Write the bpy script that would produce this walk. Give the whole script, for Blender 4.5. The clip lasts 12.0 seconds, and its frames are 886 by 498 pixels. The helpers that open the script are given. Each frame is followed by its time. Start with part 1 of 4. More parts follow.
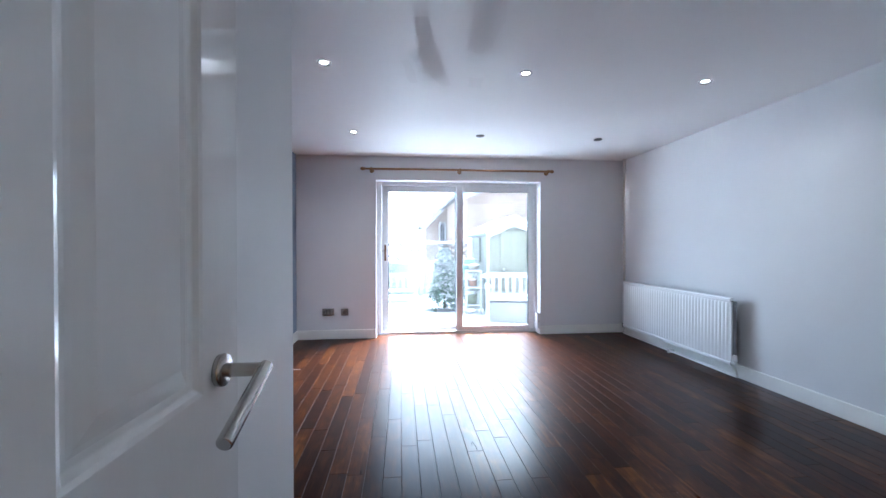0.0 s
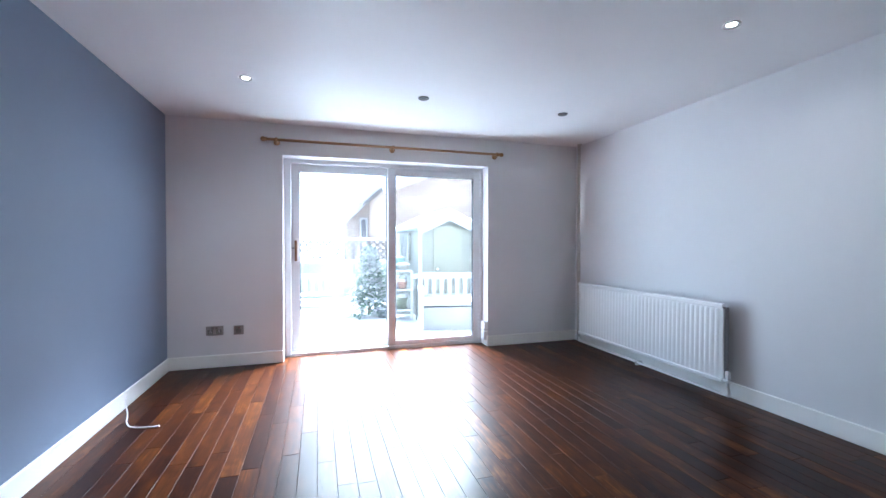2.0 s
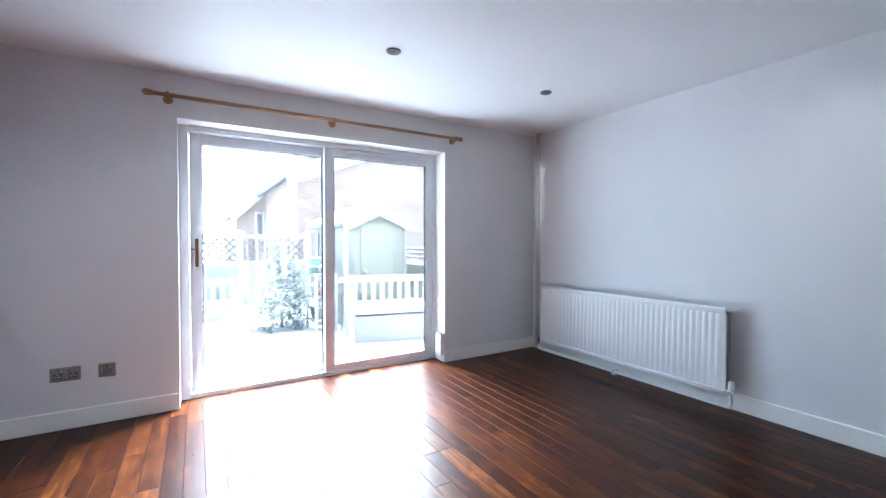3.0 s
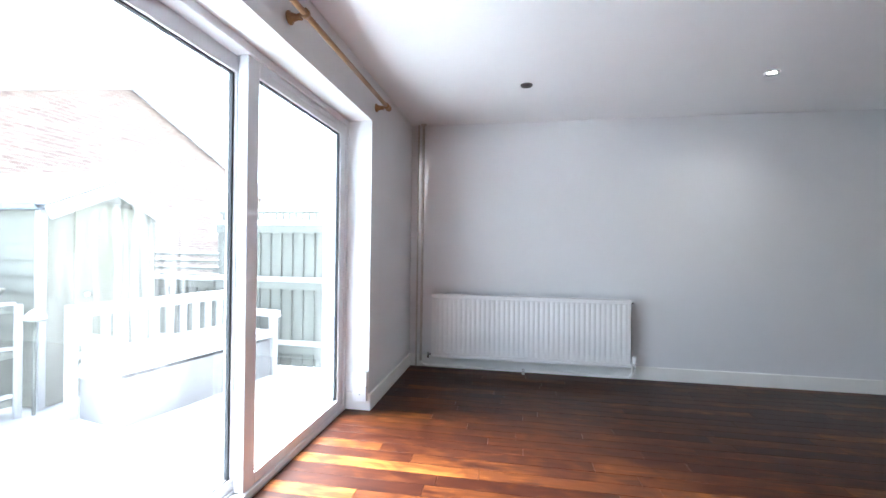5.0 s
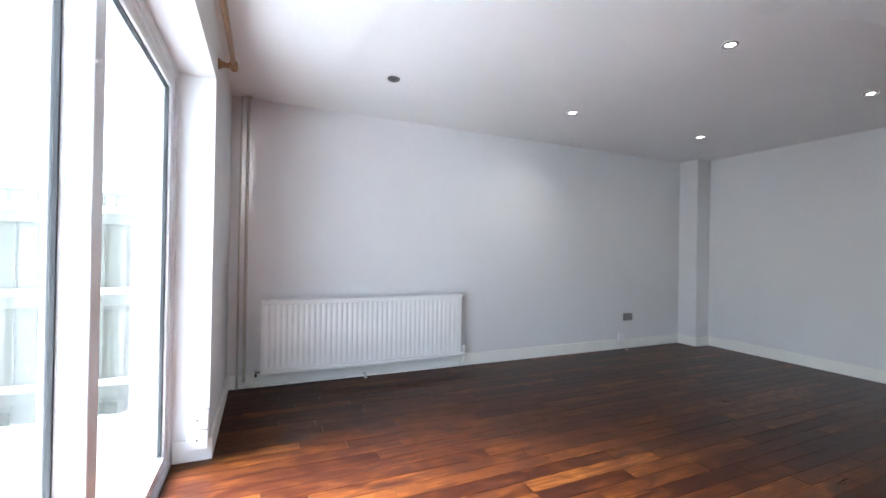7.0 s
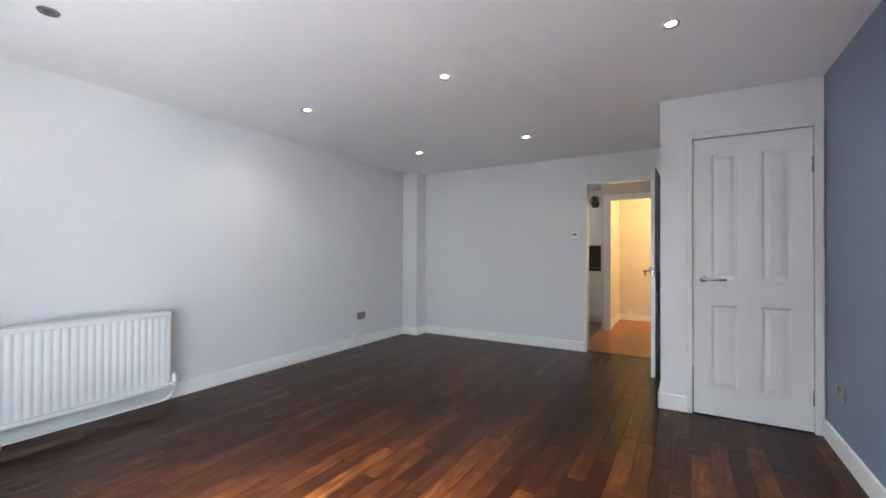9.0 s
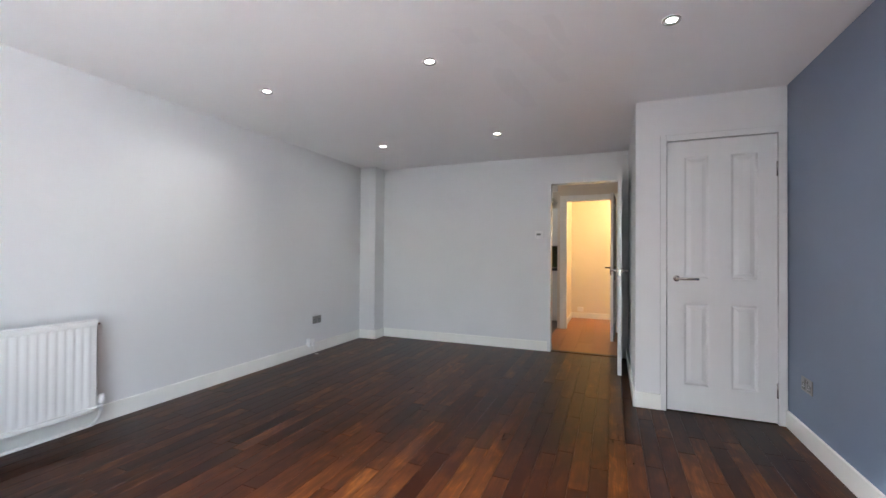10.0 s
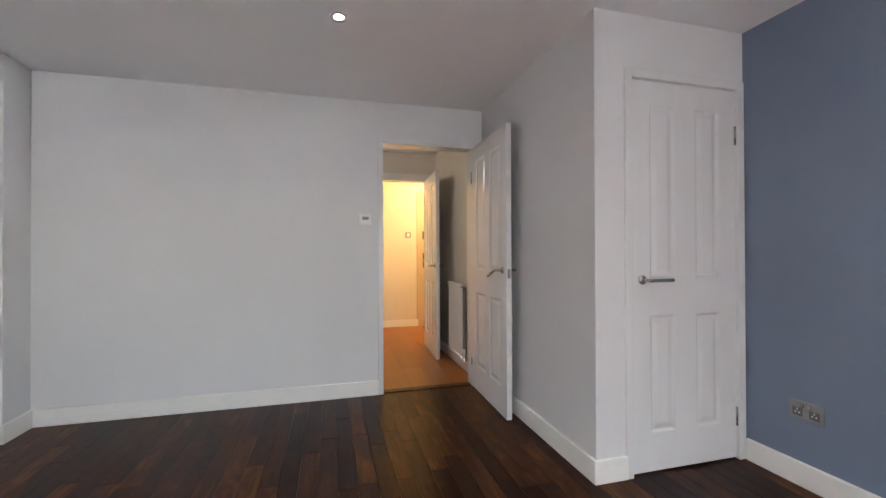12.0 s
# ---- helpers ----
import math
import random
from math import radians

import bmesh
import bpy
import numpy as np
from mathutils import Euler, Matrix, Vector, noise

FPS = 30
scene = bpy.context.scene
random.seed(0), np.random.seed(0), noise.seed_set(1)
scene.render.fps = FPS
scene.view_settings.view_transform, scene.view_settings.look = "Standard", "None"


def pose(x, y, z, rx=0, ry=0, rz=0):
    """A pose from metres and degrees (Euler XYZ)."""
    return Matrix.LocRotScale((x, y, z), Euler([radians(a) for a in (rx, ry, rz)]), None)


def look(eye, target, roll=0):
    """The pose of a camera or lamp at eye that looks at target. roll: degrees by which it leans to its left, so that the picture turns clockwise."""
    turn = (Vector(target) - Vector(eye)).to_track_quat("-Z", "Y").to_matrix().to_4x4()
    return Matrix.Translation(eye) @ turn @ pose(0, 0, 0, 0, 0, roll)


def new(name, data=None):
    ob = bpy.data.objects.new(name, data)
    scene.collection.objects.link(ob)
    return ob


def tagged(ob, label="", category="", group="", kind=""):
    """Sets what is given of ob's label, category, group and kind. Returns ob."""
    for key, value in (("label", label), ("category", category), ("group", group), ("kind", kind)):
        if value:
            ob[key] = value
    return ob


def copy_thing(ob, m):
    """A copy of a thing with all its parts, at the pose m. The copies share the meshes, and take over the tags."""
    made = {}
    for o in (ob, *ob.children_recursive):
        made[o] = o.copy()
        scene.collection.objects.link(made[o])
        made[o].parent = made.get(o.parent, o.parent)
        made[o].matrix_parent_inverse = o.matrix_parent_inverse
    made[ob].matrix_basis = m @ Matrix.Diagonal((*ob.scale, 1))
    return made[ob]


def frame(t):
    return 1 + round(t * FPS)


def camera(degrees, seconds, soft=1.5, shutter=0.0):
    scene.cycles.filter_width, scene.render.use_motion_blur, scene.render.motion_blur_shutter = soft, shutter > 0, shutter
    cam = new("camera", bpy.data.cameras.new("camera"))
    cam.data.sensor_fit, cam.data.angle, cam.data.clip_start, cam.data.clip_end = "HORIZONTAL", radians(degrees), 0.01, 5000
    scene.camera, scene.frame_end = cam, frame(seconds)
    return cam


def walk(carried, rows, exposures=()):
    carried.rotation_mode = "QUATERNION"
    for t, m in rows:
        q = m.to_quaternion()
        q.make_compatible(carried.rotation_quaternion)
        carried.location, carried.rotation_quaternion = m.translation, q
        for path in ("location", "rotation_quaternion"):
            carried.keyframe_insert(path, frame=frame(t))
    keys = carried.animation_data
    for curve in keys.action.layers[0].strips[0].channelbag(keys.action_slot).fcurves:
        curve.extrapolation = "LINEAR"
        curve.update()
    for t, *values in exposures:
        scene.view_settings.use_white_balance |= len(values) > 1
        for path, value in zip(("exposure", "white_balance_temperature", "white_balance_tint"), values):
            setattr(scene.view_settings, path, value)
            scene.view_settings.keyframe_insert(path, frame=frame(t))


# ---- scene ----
cam = camera(94.2, 12.0)
PATH = [
    (0, (0.009, 0.298, 1.166), (0.21, 2.288, 1.151), -0.1),
    (0.5, (0.004, 0.513, 1.164), (0.215, 2.502, 1.149), -0.0),
    (1, (0.015, 0.782, 1.162), (0.336, 2.756, 1.142), -0.0),
    (1.5, (0.03, 1.04, 1.158), (0.46, 2.993, 1.135), -0.1),
    (2, (0.015, 1.31, 1.15), (0.596, 3.224, 1.123), 0.0),
    (2.5, (-0.018, 1.54, 1.155), (0.756, 3.383, 1.124), 0.1),
    (2.7, (-0.066, 1.756, 1.164), (0.787, 3.564, 1.129), 0.0),
    (4.3, (-0.907, 4.233, 1.145), (0.927, 5.03, 1.128), 0.8),
    (4.5, (-0.91, 4.354, 1.14), (0.974, 5.025, 1.127), 0.7),
    (5, (-0.893, 4.601, 1.126), (1.079, 4.935, 1.124), 0.8),
    (5.5, (-0.834, 4.876, 1.163), (1.162, 4.994, 1.142), 0.8),
    (6, (-0.781, 5.1, 1.15), (1.215, 4.98, 1.134), 1.1),
    (6.5, (-0.736, 5.255, 1.106), (1.202, 4.759, 1.122), 0.9),
    (7, (-0.649, 5.329, 1.113), (1.183, 4.528, 1.124), 1.0),
    (7.5, (-0.607, 5.348, 1.113), (1.049, 4.227, 1.134), 0.9),
    (7.7, (-0.587, 5.375, 1.107), (0.971, 4.121, 1.131), 0.6),
    (9.3, (-0.478, 5.225, 1.155), (0.467, 3.463, 1.178), 0.3),
    (9.5, (-0.414, 5.221, 1.147), (0.493, 3.439, 1.172), 0.3),
    (10, (-0.193, 5.195, 1.145), (0.566, 3.345, 1.167), 0.4),
    (10.5, (0.03, 5.109, 1.147), (0.591, 3.19, 1.166), 0.2),
    (11, (0.296, 4.959, 1.145), (0.636, 2.988, 1.165), 0.2),
    (11.2, (0.373, 4.869, 1.139), (0.610, 2.884, 1.159), 0.1),
    (11.5, (0.675, 4.444, 1.136), (0.546, 2.448, 1.151), -0.0),
    (11.8, (0.845, 3.836, 1.122), (0.455, 1.875, 1.138), -0.1),
    (12, (0.874, 3.471, 1.121), (0.347, 1.542, 1.133), -0.2),
]
EXPOSURES = [(0, 4.47, 5130, 9), (2.5, 4.53, 5190, 9), (5, 4.54, 5710, 10), (7, 4.65, 5790, 10), (9.5, 4.77, 5970, 11), (12, 4.83, 6300, 13)]
walk(cam, [(t, look(eye, target, roll)) for t, eye, target, roll in PATH], EXPOSURES)

# ---- light ----
world = bpy.data.worlds.new("overcast_sky")
scene.world = world
world.use_nodes = True
wn = world.node_tree.nodes
sky = wn.new("ShaderNodeTexSky")
sky.sky_type, sky.sun_disc = "NISHITA", False
sky.sun_elevation, sky.sun_rotation = radians(51), radians(22)
sky.air_density, sky.dust_density, sky.ozone_density = 1.0, 2.5, 1.0
wn["Background"].inputs["Strength"].default_value = 0.15
pale = wn.new("ShaderNodeHueSaturation")  # thin high cloud takes much of the blue out
pale.inputs["Saturation"].default_value = 0.55
world.node_tree.links.new(sky.outputs["Color"], pale.inputs["Color"])
world.node_tree.links.new(pale.outputs["Color"], wn["Background"].inputs["Color"])
sun_data = bpy.data.lights.new("sun", "SUN")
sun_data.energy, sun_data.angle, sun_data.color = 5.0, radians(50), (1.0, 0.97, 0.92)
sun = new("sun", sun_data)
sun.matrix_basis = look((4.0, 10, 13.4), (0, 0, 0))


# ---- materials ----
def mat(name, color, rough=0.5, vary=0.0, scale=3.0, bump=0.0, bump_scale=60.0, metal=0.0, dark=None, coat=0.0, stretch=(1, 1, 1), spec=0.5, rough_vary=0.0):
    """A surface with colour drift at a large scale, grain at a fine one, and slight relief."""
    m = bpy.data.materials.new(name)
    m.use_nodes = True
    n, l = m.node_tree.nodes, m.node_tree.links
    b = n["Principled BSDF"]
    b.inputs["Roughness"].default_value, b.inputs["Metallic"].default_value = rough, metal
    b.inputs["Coat Weight"].default_value, b.inputs["Coat Roughness"].default_value = coat, 0.08
    b.inputs["Specular IOR Level"].default_value = spec
    co = n.new("ShaderNodeTexCoord")
    mp = n.new("ShaderNodeMapping")
    mp.inputs["Scale"].default_value = stretch
    l.new(co.outputs["Object"], mp.inputs["Vector"])
    big = n.new("ShaderNodeTexNoise")
    big.inputs["Scale"].default_value, big.inputs["Detail"].default_value, big.inputs["Roughness"].default_value = scale, 6, 0.65
    l.new(mp.outputs["Vector"], big.inputs["Vector"])
    ramp = n.new("ShaderNodeValToRGB")
    dark = dark or tuple(c * (1 - vary) for c in color)
    light = tuple(min(c * (1 + vary * 0.4), 0.95) for c in color)
    ramp.color_ramp.elements[0].position, ramp.color_ramp.elements[1].position = 0.3, 0.7
    ramp.color_ramp.elements[0].color, ramp.color_ramp.elements[1].color = (*dark, 1), (*light, 1)
    l.new(big.outputs["Fac"], ramp.inputs["Fac"])
    l.new(ramp.outputs["Color"], b.inputs["Base Color"])
    fine = n.new("ShaderNodeTexNoise")
    fine.inputs["Scale"].default_value, fine.inputs["Detail"].default_value = bump_scale, 4
    l.new(mp.outputs["Vector"], fine.inputs["Vector"])
    if bump:
        bp = n.new("ShaderNodeBump")
        bp.inputs["Strength"].default_value, bp.inputs["Distance"].default_value = bump, 0.004
        l.new(fine.outputs["Fac"], bp.inputs["Height"])
        l.new(bp.outputs["Normal"], b.inputs["Normal"])
    if rough_vary:
        rr = n.new("ShaderNodeMapRange")
        rr.inputs["To Min"].default_value, rr.inputs["To Max"].default_value = rough - rough_vary, rough + rough_vary
        l.new(big.outputs["Fac"], rr.inputs["Value"])
        l.new(rr.outputs["Result"], b.inputs["Roughness"])
    return m


def plank_mat(name, stops, grain_axis, rough, coat, drift, figure=0.3):
    """Lacquered boards: each its own tone, with long grain, darker figure and a slightly wavy lacquer."""
    m = bpy.data.materials.new(name)
    m.use_nodes = True
    n, l = m.node_tree.nodes, m.node_tree.links
    b = n["Principled BSDF"]
    info, co = n.new("ShaderNodeObjectInfo"), n.new("ShaderNodeTexCoord")
    ramp = n.new("ShaderNodeValToRGB")
    els = ramp.color_ramp.elements
    while len(els) < len(stops):
        els.new(0.5)
    for e, (p, c) in zip(els, stops):
        e.position, e.color = p, (*c, 1)
    shift = n.new("ShaderNodeVectorMath")
    shift.operation = "MULTIPLY_ADD"
    shift.inputs[1].default_value = (1, 1, 1)
    spread = n.new("ShaderNodeCombineXYZ")
    mul = n.new("ShaderNodeMath")
    mul.operation = "MULTIPLY"
    mul.inputs[1].default_value = 57.0
    l.new(info.outputs["Random"], mul.inputs[0])
    l.new(mul.outputs[0], spread.inputs[0]), l.new(mul.outputs[0], spread.inputs[2])
    l.new(co.outputs["Object"], shift.inputs[0]), l.new(spread.outputs[0], shift.inputs[2])
    mp = n.new("ShaderNodeMapping")
    mp.inputs["Scale"].default_value = (42, 2.6, 42) if grain_axis == "y" else (2.6, 42, 42)
    l.new(shift.outputs[0], mp.inputs["Vector"])
    grain = n.new("ShaderNodeTexNoise")
    grain.inputs["Scale"].default_value, grain.inputs["Detail"].default_value = 1.3, 7
    grain.inputs["Roughness"].default_value, grain.inputs["Distortion"].default_value = 0.62, 0.9
    l.new(mp.outputs["Vector"], grain.inputs["Vector"])
    smoke = n.new("ShaderNodeTexNoise")  # dark smoky figure, a hand wide
    mq = n.new("ShaderNodeMapping")
    mq.inputs["Scale"].default_value = (13, 5.5, 13) if grain_axis == "y" else (5.5, 13, 13)
    smoke.inputs["Scale"].default_value, smoke.inputs["Detail"].default_value, smoke.inputs["Distortion"].default_value = 1.0, 4, 0.8
    l.new(shift.outputs[0], mq.inputs["Vector"]), l.new(mq.outputs["Vector"], smoke.inputs["Vector"])
    blend = n.new("ShaderNodeMixRGB")
    blend.inputs["Fac"].default_value = figure
    l.new(grain.outputs["Fac"], blend.inputs[1]), l.new(smoke.outputs["Fac"], blend.inputs[2])
    add = n.new("ShaderNodeMath")
    add.operation = "MULTIPLY_ADD"
    add.inputs[1].default_value = drift
    sub = n.new("ShaderNodeMath")
    sub.operation = "MULTIPLY_ADD"
    sub.inputs[1].default_value, sub.inputs[2].default_value = 0.42, 0.29 - drift * 0.5
    l.new(blend.outputs[0], add.inputs[0]), l.new(info.outputs["Random"], sub.inputs[0])
    l.new(sub.outputs[0], add.inputs[2])
    l.new(add.outputs[0], ramp.inputs["Fac"])
    l.new(ramp.outputs["Color"], b.inputs["Base Color"])
    wave = n.new("ShaderNodeTexNoise")
    wave.inputs["Scale"].default_value, wave.inputs["Detail"].default_value = 6.0, 2
    l.new(shift.outputs[0], wave.inputs["Vector"])
    bp, bq = n.new("ShaderNodeBump"), n.new("ShaderNodeBump")
    bp.inputs["Strength"].default_value, bp.inputs["Distance"].default_value = 0.08, 0.002
    bq.inputs["Strength"].default_value, bq.inputs["Distance"].default_value = 0.04, 0.001
    l.new(wave.outputs["Fac"], bp.inputs["Height"])
    l.new(grain.outputs["Fac"], bq.inputs["Height"])
    l.new(bp.outputs["Normal"], bq.inputs["Normal"])
    l.new(bq.outputs["Normal"], b.inputs["Normal"])
    rr = n.new("ShaderNodeMapRange")
    rr.inputs["To Min"].default_value, rr.inputs["To Max"].default_value = rough * 0.92, rough * 1.12
    l.new(grain.outputs["Fac"], rr.inputs["Value"])
    l.new(rr.outputs["Result"], b.inputs["Roughness"])
    b.inputs["Specular IOR Level"].default_value = 0.125
    b.inputs["Coat Weight"].default_value, b.inputs["Coat Roughness"].default_value = coat, rough * 0.7
    return m


def brick_mat(name):
    m = bpy.data.materials.new(name)
    m.use_nodes = True
    n, l = m.node_tree.nodes, m.node_tree.links
    b = n["Principled BSDF"]
    co, mp, br = n.new("ShaderNodeTexCoord"), n.new("ShaderNodeMapping"), n.new("ShaderNodeTexBrick")
    mp.inputs["Rotation"].default_value = (radians(90), 0, 0)
    l.new(co.outputs["Object"], mp.inputs["Vector"])
    l.new(mp.outputs["Vector"], br.inputs["Vector"])
    for k, v in (("Color1", (0.15, 0.085, 0.062, 1)), ("Color2", (0.29, 0.20, 0.15, 1)), ("Mortar", (0.33, 0.275, 0.225, 1))):
        br.inputs[k].default_value = v
    for k, v in (("Scale", 1.0), ("Brick Width", 0.225), ("Row Height", 0.075), ("Mortar Size", 0.012)):
        br.inputs[k].default_value = v
    dirt, mix = n.new("ShaderNodeTexNoise"), n.new("ShaderNodeMixRGB")
    dirt.inputs["Scale"].default_value = 1.6
    mix.blend_type, mix.inputs["Fac"].default_value = "MULTIPLY", 0.3
    l.new(co.outputs["Object"], dirt.inputs["Vector"])
    l.new(br.outputs["Color"], mix.inputs[1]), l.new(dirt.outputs["Fac"], mix.inputs[2])
    l.new(mix.outputs[0], b.inputs["Base Color"])
    bp = n.new("ShaderNodeBump")
    bp.inputs["Strength"].default_value, bp.inputs["Distance"].default_value = 0.6, 0.01
    l.new(br.outputs["Fac"], bp.inputs["Height"])
    bp.invert = True
    l.new(bp.outputs["Normal"], b.inputs["Normal"])
    b.inputs["Roughness"].default_value = 0.9
    return m


def glass_mat(name):
    m = bpy.data.materials.new(name)
    m.use_nodes = True
    n, l = m.node_tree.nodes, m.node_tree.links
    n.remove(n["Principled BSDF"])
    clear, gloss, mix, fr = n.new("ShaderNodeBsdfTransparent"), n.new("ShaderNodeBsdfGlossy"), n.new("ShaderNodeMixShader"), n.new("ShaderNodeLayerWeight")
    clear.inputs["Color"].default_value = (0.62, 0.64, 0.63, 1)
    gloss.inputs["Roughness"].default_value = 0.02
    fr.inputs["Blend"].default_value = 0.5
    steep, lift = n.new("ShaderNodeMath"), n.new("ShaderNodeMath")
    steep.operation, lift.operation = "POWER", "MULTIPLY_ADD"
    steep.inputs[1].default_value, lift.inputs[1].default_value, lift.inputs[2].default_value = 5.0, 0.9, 0.04
    l.new(fr.outputs["Facing"], steep.inputs[0]), l.new(steep.outputs[0], lift.inputs[0])
    l.new(lift.outputs[0], mix.inputs[0]), l.new(clear.outputs[0], mix.inputs[1]), l.new(gloss.outputs[0], mix.inputs[2])
    # condensation between the panes: runs of drips in one patch, soft mist in others, with glare painted in
    co = n.new("ShaderNodeTexCoord")

    def noise_of(scale, stretch, detail, low, high):
        mp, no, rp = n.new("ShaderNodeMapping"), n.new("ShaderNodeTexNoise"), n.new("ShaderNodeMapRange")
        mp.inputs["Scale"].default_value = stretch
        no.inputs["Scale"].default_value, no.inputs["Detail"].default_value, no.inputs["Distortion"].default_value = scale, detail, 0.4
        rp.inputs["From Min"].default_value, rp.inputs["From Max"].default_value = low, high
        l.new(co.outputs["Object"], mp.inputs["Vector"]), l.new(mp.outputs["Vector"], no.inputs["Vector"]), l.new(no.outputs["Fac"], rp.inputs["Value"])
        return rp.outputs["Result"]

    def patch_of(x, z, rx, rz):
        mp, ball = n.new("ShaderNodeMapping"), n.new("ShaderNodeTexGradient")
        mp.vector_type, ball.gradient_type = "TEXTURE", "SPHERICAL"
        mp.inputs["Location"].default_value, mp.inputs["Scale"].default_value = (x, 0, z), (rx, 50, rz)
        l.new(co.outputs["Object"], mp.inputs["Vector"]), l.new(mp.outputs["Vector"], ball.inputs["Vector"])
        return ball.outputs["Fac"]

    def mathed(kind, a, b):
        m_ = n.new("ShaderNodeMath")
        m_.operation = kind
        for k, v in enumerate((a, b)):
            if isinstance(v, (int, float)):
                m_.inputs[k].default_value = v
            else:
                l.new(v, m_.inputs[k])
        return m_.outputs[0]

    drips = mathed("MULTIPLY", noise_of(1.0, (44, 1, 2.6), 4, 0.44, 0.60), mathed("MULTIPLY", patch_of(-0.47, 0.95, 0.30, 0.52), 0.034))
    wipe = noise_of(2.2, (1, 1, 1), 3, 0.38, 0.66)
    # the round patch high in the right pane is painted bloom
    mist_and_bloom = mathed("ADD", patch_of(0.62, 1.66, 0.62, 0.34), mathed("ADD", patch_of(0.80, 0.62, 0.40, 0.55), patch_of(-0.55, 0.72, 0.30, 0.42)))
    mist_and_bloom = mathed("MULTIPLY", mathed("MULTIPLY", mist_and_bloom, wipe), 0.012)
    # the even 0.0028 paints a veil of glare over both panes
    amount = mathed("ADD", mathed("ADD", drips, mist_and_bloom), 0.0028)
    smear_and_glare, haze = n.new("ShaderNodeBsdfTranslucent"), n.new("ShaderNodeMixShader")
    smear_and_glare.inputs["Color"].default_value = (0.85, 0.87, 0.88, 1)
    l.new(amount, haze.inputs[0])
    l.new(mix.outputs[0], haze.inputs[1]), l.new(smear_and_glare.outputs[0], haze.inputs[2])
    l.new(haze.outputs[0], n["Material Output"].inputs["Surface"])
    return m


def glow_mat(name, color, strength):
    m = bpy.data.materials.new(name)
    m.use_nodes = True
    b = m.node_tree.nodes["Principled BSDF"]
    b.inputs["Base Color"].default_value = (0.8, 0.8, 0.8, 1)
    b.inputs["Emission Color"].default_value, b.inputs["Emission Strength"].default_value = (*color, 1), strength
    return m


WALL = mat("white_wall_paint", (0.77, 0.767, 0.767), 0.55, 0.035, 0.8, 0.10, 140)
CEIL = mat("white_ceiling_paint", (0.825, 0.82, 0.82), 0.5, 0.03, 0.7, 0.08, 120)
PATCH = mat("matt_ceiling_paint", (0.815, 0.81, 0.81), 0.95, 0.01, 3, 0.08, 120, spec=0.05)
BLUE = mat("slate_blue_wall_paint", (0.20, 0.252, 0.347), 0.5, 0.06, 0.9, 0.12, 150)
SKIRT = mat("cream_gloss_paint", (0.91, 0.90, 0.855), 0.3, 0.05, 4, 0.05, 40)
DOOR = mat("white_door_gloss", (0.81, 0.81, 0.805), 0.13, 0.025, 3, 0.05, 22, stretch=(5, 5, 1))
UPVC = mat("white_upvc", (0.73, 0.745, 0.765), 0.3, 0.02, 3)
GASKET = mat("black_rubber", (0.02, 0.022, 0.025), 0.6, 0.2, 20)
GLASS = glass_mat("window_glass")
RAD = mat("white_radiator_enamel", (0.83, 0.82, 0.80), 0.28, 0.02, 3)
RADIN = mat("galvanised_steel", (0.35, 0.35, 0.36), 0.5, 0.2, 10, metal=0.6)
CHROME = mat("brushed_chrome", (0.50, 0.485, 0.46), 0.24, 0.06, 30, metal=1.0)
PLATE = mat("satin_nickel_plate", (0.34, 0.325, 0.31), 0.36, 0.08, 40, metal=0.9)
DARK = mat("dark_grey_plastic", (0.05, 0.05, 0.055), 0.4, 0.1, 20)
INSERT = mat("mid_grey_plastic", (0.15, 0.145, 0.14), 0.4, 0.1, 20)
WHITEP = mat("white_plastic", (0.87, 0.87, 0.86), 0.35, 0.03, 10)
LCD = mat("grey_display", (0.22, 0.24, 0.23), 0.2, 0.05, 20)
PINE = mat("varnished_pine", (0.34, 0.188, 0.078), 0.35, 0.35, 5, 0.15, 30, stretch=(0.6, 8, 8))
BRONZE = mat("brown_metal_handle", (0.16, 0.085, 0.04), 0.4, 0.25, 12, metal=0.5)
PIPE = mat("cream_painted_pipe", (0.62, 0.59, 0.545), 0.65, 0.06, 8)
SUB = mat("dark_joint_filler", (0.05, 0.03, 0.02), 0.8, 0.3, 8)
OAK = plank_mat("orange_laminate", [(0.0, (0.32, 0.108, 0.024)), (0.5, (0.38, 0.136, 0.033)), (1.0, (0.44, 0.168, 0.045))], "y", 0.3, 0.2, 0.7)
WALNUT = plank_mat("dark_lacquered_hardwood", [(0.0, (0.009, 0.0027, 0.0020)), (0.36, (0.020, 0.0057, 0.0029)), (0.66, (0.060, 0.0182, 0.0051)), (1.0, (0.200, 0.0735, 0.0152))], "y", 0.28, 0.0, 1.6, 0.5)
HALLW = mat("magnolia_wall_paint", (0.76, 0.70, 0.60), 0.6, 0.04, 0.9, 0.1, 120)
CREAMD = mat("cream_front_door", (0.62, 0.50, 0.34), 0.4, 0.1, 3)
KIT = mat("white_kitchen_laminate", (0.75, 0.75, 0.73), 0.3, 0.03, 3)
WORK = mat("black_worktop", (0.02, 0.02, 0.02), 0.25, 0.4, 60)
TILE = mat("dark_green_tile", (0.05, 0.07, 0.03), 0.2, 0.5, 8)
KFLOOR = mat("brown_stone_tile", (0.12, 0.09, 0.07), 0.45, 0.3, 4)
SNOW = mat("settled_snow", (0.57, 0.583, 0.60), 0.7, 0.05, 1.5, 0.5, 9)
SHED = mat("sage_green_paint", (0.180, 0.182, 0.150), 0.7, 0.18, 2.5, 0.3, 30, stretch=(1, 1, 6))
